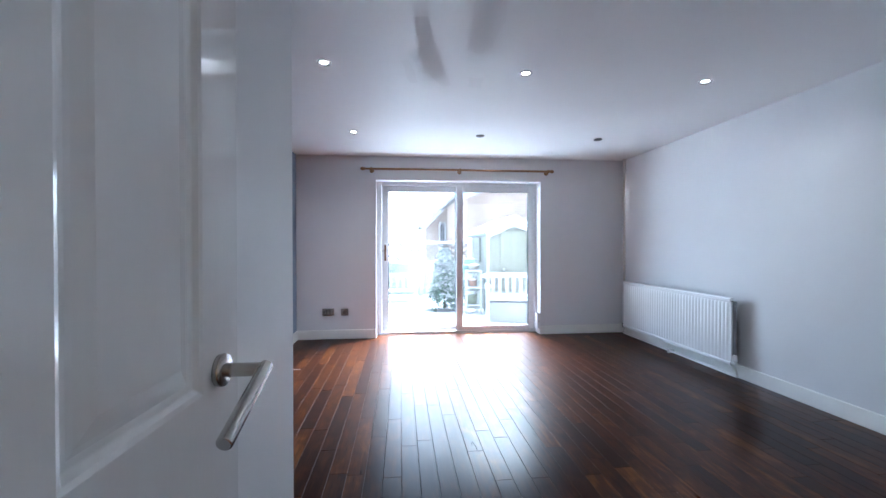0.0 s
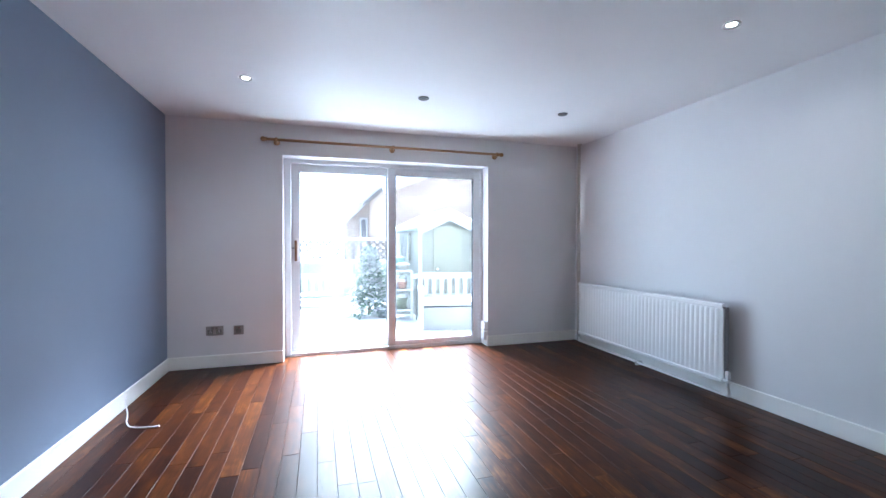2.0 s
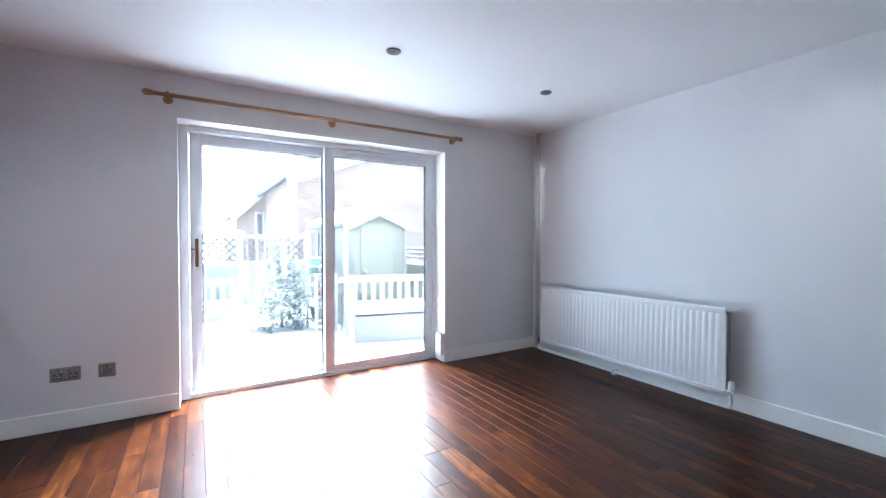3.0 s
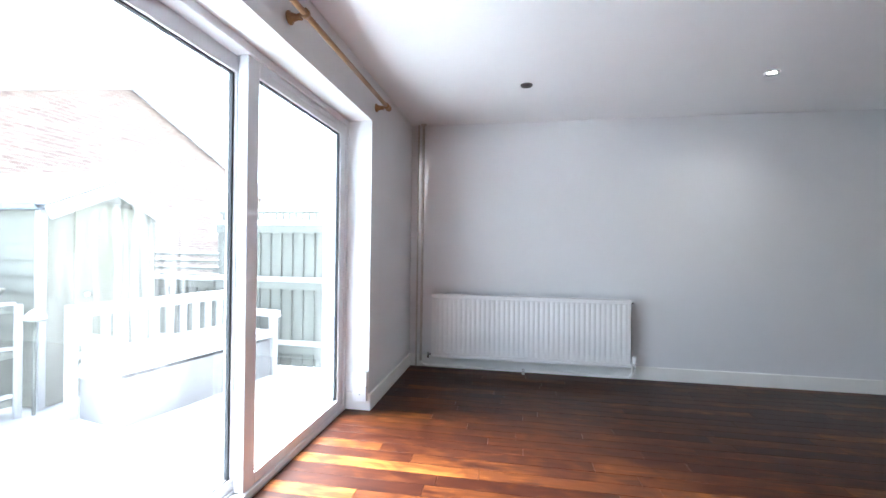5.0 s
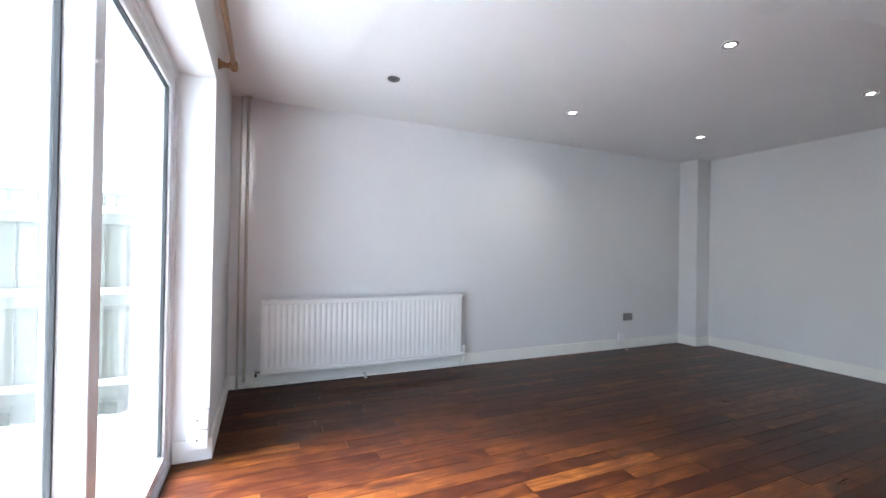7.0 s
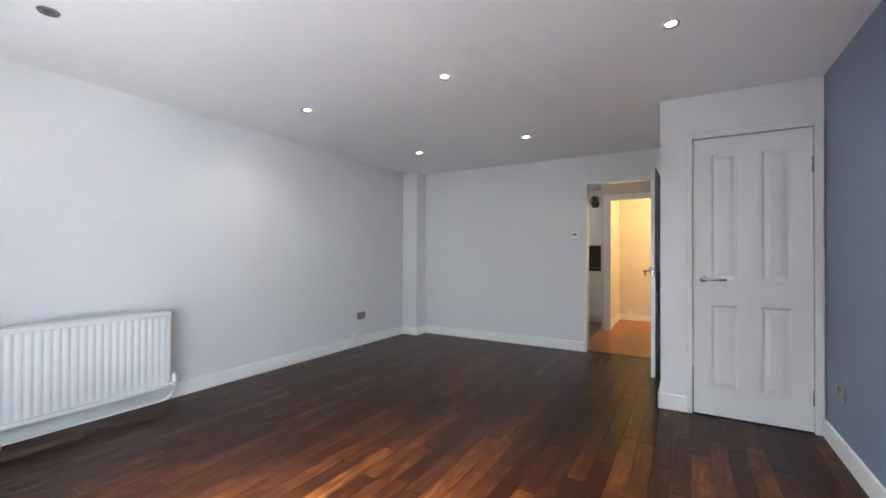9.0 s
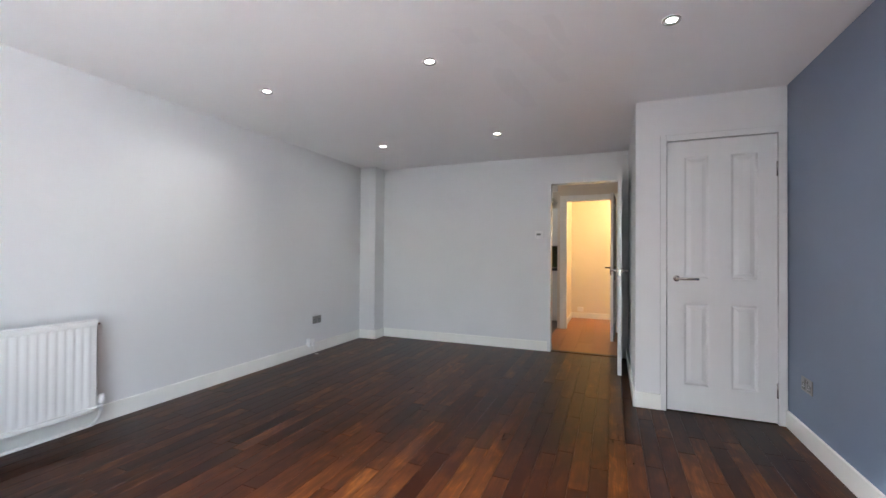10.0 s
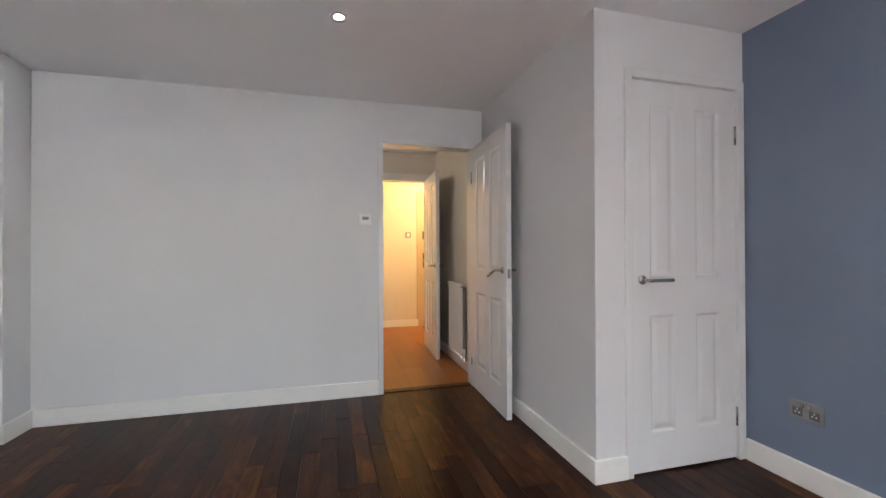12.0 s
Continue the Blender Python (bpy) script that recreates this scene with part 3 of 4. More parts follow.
part("shade", turned(bmesh.new(), (0, 0, 0), (0, 0, -1), [(0, 0.11), (0.03, 0.12), (0.06, 0.10), (0.075, 0.05)]), WARM, lobby_lamp, "glowing warm diffuser")
ld = bpy.data.lights.new("lobby_lamp", "POINT")
ld.energy, ld.color, ld.shadow_soft_size = 1.0, (1.0, 0.63, 0.23), 0.1
new("lobby_lamp", ld).location = (-0.7, -1.98, H - 0.3)


def switch(name, place, turn, label):
    s = thing(name, place, label, "switch", "", "", turn)
    part("plate", boxes((-0.043, 0.043, 0, 0.008, -0.043, 0.043)), PLATE, s, "", 0.003)
    part("rocker", boxes((-0.018, 0.018, 0.008, 0.012, -0.025, 0.025)), WHITEP, s, "white rocker", 0.002)
    return s


switch("light_switch", (-0.25, LY, 1.37), 0, "metal light switch on the lobby wall")
sock = thing("wall_socket", (0.33, LY + 0.016, 0.16), "small white socket on the lobby skirting", "socket")
part("plate", boxes((-0.05, 0.05, -0.016, 0.02, -0.04, 0.04)), WHITEP, sock, "", 0.004)


# ---- radiators ----
def radiator(name, place, turn, w, h, label, pitch=0.0433):
    """Ribbed panel radiator; x along its width, front towards -y, back on the wall side."""
    r = thing(name, place, label, "radiator", "", "", turn)
    bm, n = bmesh.new(), int((w - 0.04) / pitch)
    x, prof = 0.02 + (w - 0.04 - n * pitch) / 2, [(0.0, 0.0)]
    for i in range(n):
        prof += [(x + pitch * u, -0.0065 * d) for u, d in ((0.06, 0.0), (0.16, 0.25), (0.27, 0.75), (0.40, 1.0), (0.60, 1.0), (0.73, 0.75), (0.84, 0.25), (0.94, 0.0))]
        x += pitch
    prof.append((w, 0.0))
    zs = [(0.0, 0), (0.034, 0), (0.052, 1), (h - 0.058, 1), (h - 0.040, 0), (h, 0)]
    rows = [[bm.verts.new((px, py * k, z)) for px, py in prof] for z, k in zs]
    for a, b in zip(rows, rows[1:]):
        for i in range(len(prof) - 1):
            bm.faces.new((a[i], a[i + 1], b[i + 1], b[i])).smooth = True
    box(bm, 0, w, 0.0005, 0.012, 0, h)
    part("front_panel", bm, RAD, r, "ribbed white steel panel")
    part("top_seam", boxes((0, w, -0.013, 0.0, h - 0.036, h - 0.004)), RAD, r, "", 0.005)
    part("bottom_seam", boxes((0, w, -0.013, 0.0, 0.004, 0.034)), RAD, r, "", 0.005)
    for i in range(int(w / 0.06)):
        part("convector_fin", boxes((0.03 + i * 0.06, 0.07 + i * 0.06, 0.012, 0.045, 0.04, h - 0.03)), RADIN, r)
    for x in (0.2, w - 0.2):
        part("bracket", boxes((x - 0.02, x + 0.02, 0.012, 0.10, h * 0.15, h * 0.85)), RADIN, r, "steel wall bracket")
    v = part("valve", tube(tube(bmesh.new(), (w + 0.002, 0.006, 0.025), (w + 0.034, 0.006, 0.025), 0.010), (w + 0.034, 0.006, -0.01), (w + 0.034, 0.006, 0.055), 0.010), WHITEP, r, "white valve body")
    part("valve_cap", turned(bmesh.new(), (w + 0.034, 0.006, 0.042), (0, 0, 1), [(0, 0.017), (0.01, 0.019), (0.05, 0.017), (0.058, 0.012)]), WHITEP, v, "white valve cap")
    part("tail_valve", tube(tube(bmesh.new(), (-0.03, 0.006, 0.025), (0, 0.006, 0.025), 0.009), (-0.03, 0.006, -0.01), (-0.03, 0.006, 0.04), 0.009), CHROME, r, "plated lockshield valve")
    part("bleed_plug", tube(bmesh.new(), (w, 0.004, h - 0.03), (w + 0.018, 0.004, h - 0.03), 0.007), CHROME, r)
    return r


RY0, RY1 = 3.592, 5.333
radiator("radiator", (2.852, RY1, 0.122), -90, RY1 - RY0, 0.588, "long white ribbed panel radiator on the wall")
radiator("radiator", (-0.285, -0.56, 0.13), 90, 0.43, 0.69, "white panel radiator in the hall")
pipe = thing("heating_pipe", (2.93, 5.45, 0), "cream painted heating pipe running along the skirting and up the corner", "pipe")
part("riser", tube(bmesh.new(), (0.004, 0.0, 0.06), (0.004, 0.0, H), 0.0115), PIPE, pipe)
part("riser", tube(bmesh.new(), (0.022, 0.05, 0.0), (0.022, 0.05, H), 0.008), PIPE, pipe)
part("low_pipe", sweep([(0.004, 0.0, 0.07), (0.0, -0.01, 0.04), (-0.018, -0.06, 0.027), (-0.03, -0.12, 0.026), (-0.03, -0.9, 0.027), (-0.03, -1.78, 0.026), (-0.034, -1.86, 0.036), (-0.055, -1.886, 0.075), (-0.074, -1.886, 0.12)], 0.0105), SKIRT, pipe, "white gloss painted low pipe")
part("clip", boxes((-0.045, 0.024, -0.97, -0.945, 0.0, 0.036)), PIPE, pipe, "", 0.003)
part("collar", turned(bmesh.new(), (0.004, 0.0, H), (0, 0, -1), [(0, 0.028), (0.008, 0.026), (0.009, 0.014)]), PIPE, pipe)


# ---- curtain pole ----
PZ, PY = 2.130, 5.497
pole = thing("curtain_pole", (0.745, PY, PZ), "varnished pine curtain pole on three brackets", "curtain pole")
part("pole", tube(bmesh.new(), (-1.19, 0, 0), (1.185, 0, 0), 0.0135), PINE, pole)
for s in (-1, 1):
    part("finial", turned(bmesh.new(), (s * 1.183, 0, 0), (s, 0, 0), [(0, 0.0135), (0.006, 0.019), (0.014, 0.016), (0.026, 0.022), (0.044, 0.021), (0.056, 0.012), (0.06, 0.004)]), PINE, pole)
for x in (-1.105, 0.01, 1.165):
    b = part("bracket", turned(bmesh.new(), (x, YN - PY, -0.012), (0, -1, 0), [(0, 0.029), (0.008, 0.029), (0.014, 0.020), (0.040, 0.013), (0.058, 0.015)]), PINE, pole)
    part("ring_cup", turned(bmesh.new(), (x - 0.011, 0, 0), (1, 0, 0), [(0, 0.014), (0.001, 0.021), (0.021, 0.021), (0.022, 0.014)]), PINE, b)


# ---- sockets and small fittings ----
def socket(place, turn, gangs, label, marks=True, face=INSERT, pins=WHITEP):
    """Metal plate with square-pin outlets; front towards +y in its own frame."""
    w = 0.146 if gangs == 2 else 0.086
    s = thing("wall_socket", place, label, "socket", "", "", turn)
    part("plate", boxes((-w / 2, w / 2, 0, 0.007, -0.043, 0.043)), PLATE, s, "", 0.003)
    for gx in ((-0.036, 0.036) if gangs == 2 else (0,)):
        ins = part("insert", boxes((gx - 0.022, gx + 0.022, 0.007, 0.0085, -0.030, 0.010)), face, s, "grey plastic insert" if face is INSERT else "white plastic insert")
        if marks:
            part("pin_slot", boxes((gx - 0.012, gx - 0.005, 0.0085, 0.0095, -0.016, -0.011), (gx + 0.005, gx + 0.012, 0.0085, 0.0095, -0.016, -0.011), (gx - 0.002, gx + 0.002, 0.0085, 0.0095, -0.004, 0.005)), pins, ins, "outlet shutters")
        part("rocker", boxes((gx * 0.45 - 0.008, gx * 0.45 + 0.008, 0.007, 0.012, 0.014, 0.034)), CHROME, s, "", 0.002)
    return s


socket((-0.905, YN, 0.340), 180, 2, "double metal wall socket with dark inserts")
socket((-0.703, YN, 0.336), 180, 1, "single metal aerial outlet plate", False)
socket((XW, 2.047, 0.361), -90, 2, "double metal socket on the blue wall")
socket((XE, 1.325, 0.371), 90, 2, "double metal socket above the skirting")
for z, h in ((0.12, 0.095), (0.222, 0.095)):
    s = thing("socket_box", (OE, 5.622, z), "white surface-mounted outlet box stacked beside the patio door", "socket", "outlet boxes")
    part("back_box", boxes((-0.038, 0, -0.047, 0.047, -h / 2, h / 2)), WHITEP, s, "", 0.004)
    part("face_plate", boxes((-0.046, -0.039, -0.049, 0.049, -h / 2 - 0.001, h / 2 + 0.001)), WHITEP, s, "", 0.003)
    part("screw", tube(bmesh.new(), (-0.0475, 0, 0), (-0.045, 0, 0), 0.004), CHROME, s)
box_low = thing("telephone_box", (XE - SD, 1.455, 0.135), "small white telephone socket with a short cable", "socket")
part("body", boxes((-0.03, SD, -0.04, 0.04, -0.045, 0.045)), WHITEP, box_low, "", 0.005)
part("plug", boxes((-0.055, -0.03, -0.02, 0.012, -0.04, -0.005)), WHITEP, box_low, "white plug", 0.003)
part("cable", sweep([(-0.05, 0, -0.04), (-0.055, -0.005, -0.09), (-0.06, -0.02, -0.128), (-0.075, -0.05, -0.131)], 0.003), WHITEP, box_low, "thin white cable")
thermo = thing("thermostat", (0.613, YS, 1.374), "small white square room thermostat", "thermostat")
part("case", boxes((-0.045, 0.045, 0, 0.028, -0.043, 0.043)), WHITEP, thermo, "", 0.006)
part("display", boxes((-0.024, 0.024, 0.028, 0.0295, -0.006, 0.018)), LCD, thermo, "grey display")
part("button", boxes((-0.016, 0.016, 0.028, 0.031, -0.028, -0.018)), WHITEP, thermo, "", 0.002)
cable = thing("loose_cable", (-1.1, 4.5, 0.0), "white aerial cable trailing from the skirting over the floor", "cable")
part("cord", sweep([(-0.170, 0.20, 0.085), (-0.155, 0.14, 0.05), (-0.12, 0.07, 0.014), (-0.09, -0.01, 0.006), (-0.06, -0.10, 0.006), (-0.01, -0.18, 0.006), (0.07, -0.215, 0.006), (0.16, -0.22, 0.006)], 0.0042), WHITEP, cable)

# ---- downlights ----
for n, (x, y, lit) in enumerate(((-0.461, 4.46, 1), (0.82, 4.49, 0), (2.102, 4.52, 0), (-0.463, 2.91, 1), (0.826, 2.945, 1), (2.102, 2.955, 1), (0.832, 1.345, 1), (2.106, 1.333, 1))):
    d = thing("downlight", (x, y, H), "recessed ceiling downlight, lit" if lit else "recessed ceiling downlight, switched off", "ceiling light", "ceiling downlights")
    # rings of unlit lamps are coloured darker to stand in for the missing glow
    part("bezel", turned(bmesh.new(), (0, 0, 0), (0, 0, -1), [(0, 0.043), (0.004, 0.043), (0.009, 0.040), (0.009, 0.035), (0.0005, 0.022)]), PLATE if lit else INSERT, d, "satin metal ring")
    part("lamp_face", turned(bmesh.new(), (0, 0, -0.0005), (0, 0, -1), [(0, 0.0225), (0.0012, 0.022), (0.002, 0.018)]), LIT if lit else DARK, d, "glowing lamp face" if lit else "dark lamp face")
    if lit:
        sd = bpy.data.lights.new("downlight_lamp", "SPOT")
        sd.energy, sd.color, sd.spot_size, sd.spot_blend, sd.shadow_soft_size = (1.3, 0, 0, 0.8, 0.40, 0.50, 0.22, 0.22)[n], (1.0, 0.93, 0.84), radians(95 if n == 5 else 145), 1.0, 0.025
        so = new("downlight_lamp", sd)
        so.matrix_basis = look((x, y, H - 0.02), (x + (0.62 if n == 5 else 0.0), y + 0.001, H - 0.92))

# touched-up patches on the ceiling
rng = random.Random(7)


def patch(pts, name="ceiling_patch"):
    bm = bmesh.new()
    ring, mid = [], sum((Vector(p) for p in pts), Vector((0, 0))) / len(pts)
    for i, p in enumerate(pts):
        q = pts[(i + 1) % len(pts)]
        for k in range(4):
            t = k / 4
            ring.append((p[0] * (1 - t) + q[0] * t + rng.uniform(-0.008, 0.008), p[1] * (1 - t) + q[1] * t + rng.uniform(-0.008, 0.008)))
    bm.faces.new([bm.verts.new((x, y, H - 0.0005)) for x, y in ring])
    lo = bmesh.ops.extrude_face_region(bm, geom=bm.faces[:])
    for v in lo["geom"]:
        if isinstance(v, bmesh.types.BMVert):
            v.co.z = H + 0.002
    setting(name, bm, PATCH, "greyer patch of fresh ceiling paint", "paint patch")


patch([(0.07, 2.36), (0.15, 2.34), (0.21, 2.62), (0.26, 2.80), (0.36, 3.21), (0.29, 3.21), (0.19, 3.02), (0.13, 3.0), (0.05, 2.72), (0.12, 2.66)])
patch([(0.01, 2.84), (0.06, 2.82), (0.13, 3.18), (0.07, 3.18)])
patch([(0.34, 1.95), (0.46, 1.95), (0.54, 2.35), (0.53, 2.62), (0.47, 2.72), (0.40, 2.66), (0.37, 2.4)])
patch([(0.47, 3.05), (0.57, 3.05), (0.58, 3.22), (0.48, 3.22)])

# ---- garden ----
G = -0.15
bm = bmesh.new()
N = 60
grid = [[bm.verts.new((-30 + 60 * i / N + 0, -25 + 60 * k / N, 0)) for i in range(N + 1)] for k in range(N + 1)]
for row in grid:
    for v in row:
        far = max(abs(v.co.x), abs(v.co.y - 5)) > 28
        v.co.z = G + (0.03 * noise.noise(v.co * 0.7) if v.co.y > 6.2 else 0)
        if far:
            v.co.x, v.co.y = v.co.x * 60, v.co.y * 60
for a, b in zip(grid, grid[1:]):
    for i in range(N):
        bm.faces.new((a[i], a[i + 1], b[i + 1], b[i])).smooth = True
setting("ground", bm, SNOW, "snow-covered garden ground", "ground")
# out of view: wall added to hold sky light off the near garden
setting("sky_blocker", boxes((XW - 0.1, XE + 0.1, 5.66, 5.92, H + 0.2, 5.2)), BRICK, "unseen brick wall added above the room to block sky light", "wall")

# shed
SX0, SX1, SY0, SY1, SE, SA = 1.68, 2.64, 8.12, 10.0, 1.40, 1.625
shed = thing("garden_shed", (2.16, 9.06, G), "pale green weatherboard shed with snow on its roof", "shed")
hx, hy, e, a = (SX1 - SX0) / 2, (SY1 - SY0) / 2, SE - G, SA - G
body = part("body", boxes((-hx + 0.03, hx - 0.03, -hy + 0.03, hy - 0.03, 0, e)), SHED, shed)


def board(x0, x1, y, z0, z1):
    bm = bmesh.new()
    v = [bm.verts.new(p) for p in ((x0, y, z0), (x1, y, z0), (x1, y + 0.014, z1), (x0, y + 0.014, z1), (x0, y + 0.028, z0), (x1, y + 0.028, z0), (x1, y + 0.028, z1), (x0, y + 0.028, z1))]
    for f in ((0, 1, 2, 3), (4, 7, 6, 5), (0, 4, 5, 1), (3, 2, 6, 7), (0, 3, 7, 4), (1, 5, 6, 2)):
        bm.faces.new([v[i] for i in f])
    return bm


bm = bmesh.new()
tri = [[bm.verts.new((x, y, q)) for x, q in ((-hx, e - 0.02), (hx, e - 0.02), (0, a))] for y in (-hy + 0.03, hy - 0.03)]
bm.faces.new(tri[0]), bm.faces.new(tri[1][::-1])
for i in range(3):
    bm.faces.new((tri[0][i], tri[1][i], tri[1][(i + 1) % 3], tri[0][(i + 1) % 3]))
part("gable", bm, SHED, shed)
z, step = 0.02, 0.125
while z < a - 0.02:
    top = min(z + step, a)
    half = hx if top <= e else max(hx * (a - z) / (a - e), 0.05)
    if z < e + 0.12:
        part("board", board(-half, -0.25 if z < 1.60 else half, -hy, z, top), SHED, shed)
        if z < 1.60:
            part("board", board(0.27, half, -hy, z, top), SHED, shed)
    else:
        part("board", board(-half, half, -hy, z, top), SHED, shed)
    if top <= e + 0.02:
        for sx in (-1, 1):
            bd = part("board", board(-hy, hy, 0, z, top), SHED, shed)
            bd.matrix_basis = pose(sx * hx, 0, 0, 0, 0, -90 if sx < 0 else 90)
    z += step
sd_ = part("door", boxes((-0.25, 0.27, -hy - 0.012, -hy + 0.01, 0.06, 1.60)), SHEDD, shed, "pale green plain shed door", 0.003)
part("knob", turned(bmesh.new(), (-0.19, -hy - 0.012, 0.86), (0, -1, 0), [(0, 0.012), (0.03, 0.012), (0.035, 0.026), (0.055, 0.028), (0.065, 0.015)]), CHROME, sd_, "round metal knob")
for s in (-1, 1):
    part("corner_post", boxes((s * hx - 0.025, s * hx + 0.025, -hy - 0.012, -hy + 0.04, 0, e)), WHITEW if s < 0 else SHED, shed, "", 0.004)
    ang = math.atan2(a - e, hx)
    run = hx / math.cos(ang) + 0.075
    for nm, y0, y1, lo, hi, m_, lb in (("roof", -hy - 0.12, hy + 0.12, 0.0, 0.03, FELT, "dark felt roof slope"), ("bargeboard", -hy - 0.145, -hy - 0.122, -0.075, 0.03, WHITEW, "white bargeboard"), ("snow", -hy - 0.14, hy + 0.14, 0.031, 0.115, SNOW, "thick layer of snow")):
        lap, back = hi * math.tan(ang), 0.003 * (s < 0)
        sl = part(nm, boxes((-lap, run, y0 + back, y1 + back, lo, hi) if s > 0 else (-run, lap, y0 + back, y1 + back, lo, hi)), m_, shed, lb, 0.025 if nm == "snow" else 0.0)
        sl.matrix_basis = pose(0, 0, a + 0.005, 0, math.degrees(s * ang), 0)
sw = part("shed_window", boxes((-hx - 0.03, -hx + 0.01, -0.14, 0.50, 1.02, 1.45)), DARK, shed, "dark shed window")
part("frame", boxes((-hx - 0.045, -hx, -0.18, -0.14, 0.98, 1.49), (-hx - 0.045, -hx, 0.50, 0.54, 0.98, 1.49), (-hx - 0.045, -hx, -0.14, 0.50, 0.98, 1.02), (-hx - 0.045, -hx, -0.14, 0.50, 1.45, 1.49), (-hx - 0.040, -hx, 0.165, 0.195, 1.02, 1.45)), SHED, sw)
bm = bmesh.new()
trough = [(0.036 * math.cos(math.pi * (1 + k / 8)), 0.036 * math.sin(math.pi * (1 + k / 8))) for k in range(9)]
trough += [(0.031 * math.cos(math.pi * (2 - k / 8)), 0.031 * math.sin(math.pi * (2 - k / 8))) for k in range(9)]
ends = [[bm.verts.new((-hx - 0.088 + px, y, e + 0.012 + pz)) for px, pz in trough] for y in (-hy - 0.09, hy + 0.09)]
for k in range(len(trough)):
    bm.faces.new((ends[0][k], ends[0][(k + 1) % len(trough)], ends[1][(k + 1) % len(trough)], ends[1][k]))
bm.faces.new(ends[0][::-1]), bm.faces.new(ends[1])
part("gutter", bm, GREYB, shed, "dark blue-grey plastic gutter")

# storage bench
bench = thing("garden_bench", (2.24, 7.35, G - 0.03), "white painted slatted garden storage bench with snow", "bench", turn=-12)
for x in (-0.72, 0.72):
    part("leg", boxes((x - 0.03, x + 0.03, -0.28, -0.22, 0, 0.60)), WHITEW, bench, "", 0.004)
    part("leg", boxes((x - 0.03, x + 0.03, 0.20, 0.26, 0, 0.86)), WHITEW, bench, "", 0.004)
    part("armrest", boxes((x - 0.045, x + 0.045, -0.32, 0.20, 0.60, 0.63)), WHITEW, bench, "", 0.006)
    part("snow", boxes((x - 0.04, x + 0.04, -0.31, 0.19, 0.63, 0.665)), SNOW, bench, "cap of snow", 0.014)
    part("side_rail", boxes((x - 0.015, x + 0.015, -0.22, 0.20, 0.36, 0.42)), WHITEW, bench)
part("top_rail", boxes((-0.69, 0.69, 0.215, 0.25, 0.77, 0.86)), WHITEW, bench, "", 0.006)
part("low_rail", boxes((-0.69, 0.69, 0.215, 0.25, 0.46, 0.51)), WHITEW, bench, "", 0.004)
for i in range(11):
    x = -0.625 + i * 0.125
    part("back_slat", boxes((x - 0.029, x + 0.029, 0.222, 0.243, 0.51, 0.77)), WHITEW, bench)
part("seat", boxes((-0.69, 0.69, -0.29, 0.20, 0.41, 0.435)), WHITEW, bench, "", 0.004)
part("snow", boxes((-0.685, 0.685, -0.285, 0.195, 0.435, 0.48)), SNOW, bench, "layer of snow on the seat", 0.018)
part("storage_box", boxes((-0.685, 0.685, -0.25, 0.19, -0.03, 0.375)), GREYBOX, bench, "pale grey boxed-in front", 0.004)

# side fence
def fence_run(name, x, y0, y1, height, rails, label, upright=True):
    f = thing(name, (x, (y0 + y1) / 2, G), label, "fence")
    half = (y1 - y0) / 2
    n = int(2 * half / 0.118)
    r = random.Random(3)
    for i in range(n):
        y, w = -half + (i + 0.5) * 2 * half / n, 0.049 + r.uniform(-0.004, 0.004)
        part("slat", boxes((0.0, 0.016, y - w, y + w, 0.02, height - 0.04 + r.uniform(-0.012, 0.006))), FENCE, f)
        part("back_slat", boxes((0.030, 0.044, y + 0.022, y + 0.096, 0.02, height - 0.05)), FENCE, f)
    for z in rails:
        part("rail", boxes((-0.045, 0.0, -half, half, z - 0.045, z + 0.035)), FENCE, f, "", 0.003)
        part("snow", boxes((-0.05, -0.002, -half, half, z + 0.035, z + 0.085)), SNOW, f, "ridge of snow on the rail", 0.016)
    for y in [-half + 0.045 + (2 * half - 0.09) * i / max(1, round(half / 0.9)) for i in range(max(1, round(half / 0.9)) + 1)]:
        part("post", boxes((0.044, 0.13, y - 0.045, y + 0.045, 0, height + 0.16)), FENCE, f, "", 0.004)
    if upright:
        for k in range(int(2 * half / 0.075)):
            y = -half + 0.03 + k * 0.075
            part("trellis_bar", boxes((0.02, 0.03, y - 0.012, y + 0.012, height - 0.03, height + 0.12)), FENCE, f)
        part("trellis_rail", boxes((0.012, 0.035, -half, half, height + 0.12, height + 0.15)), FENCE, f, "", 0.003)
    else:
        for k in range(4):
            z = height + 0.045 + k * 0.075
            part("trellis_rail", boxes((0.014, 0.034, -half, half, z - 0.013, z + 0.013)), FENCE, f, "", 0.003)
            part("snow", boxes((0.014, 0.034, -half, half, z + 0.013, z + 0.030)), SNOW, f, "thin ridge of snow", 0.006)
    return f


fence_run("side_fence", 3.1, 6.0, 7.74, 1.50, (0.21, 0.87, 1.46), "weathered grey-green slatted fence with snowy rails")
fence_run("low_fence", 3.1, 7.76, 10.6, 0.90, (0.21, 0.86), "low weathered slatted fence with a horizontal trellis top", False)

# back fence with a lattice top
bf = thing("back_fence", (0.6, 11.3, G), "timber fence with a diamond lattice top and snow", "fence")
for i in range(27):
    x = -2.6 + i * 0.145
    part("slat", boxes((x - 0.0715, x + 0.0715, 0, 0.018, 0.02, 0.83)), PALEGREEN, bf)
for x in (-2.65, -1.35, -0.06, 1.25):
    part("post", boxes((x - 0.06, x + 0.06, -0.05, 0.05, 0, 1.46)), WHITEW, bf, "white painted post", 0.005)
    part("snow", boxes((x - 0.06, x + 0.06, -0.05, 0.05, 1.46, 1.52)), SNOW, bf, "cap of snow", 0.02)
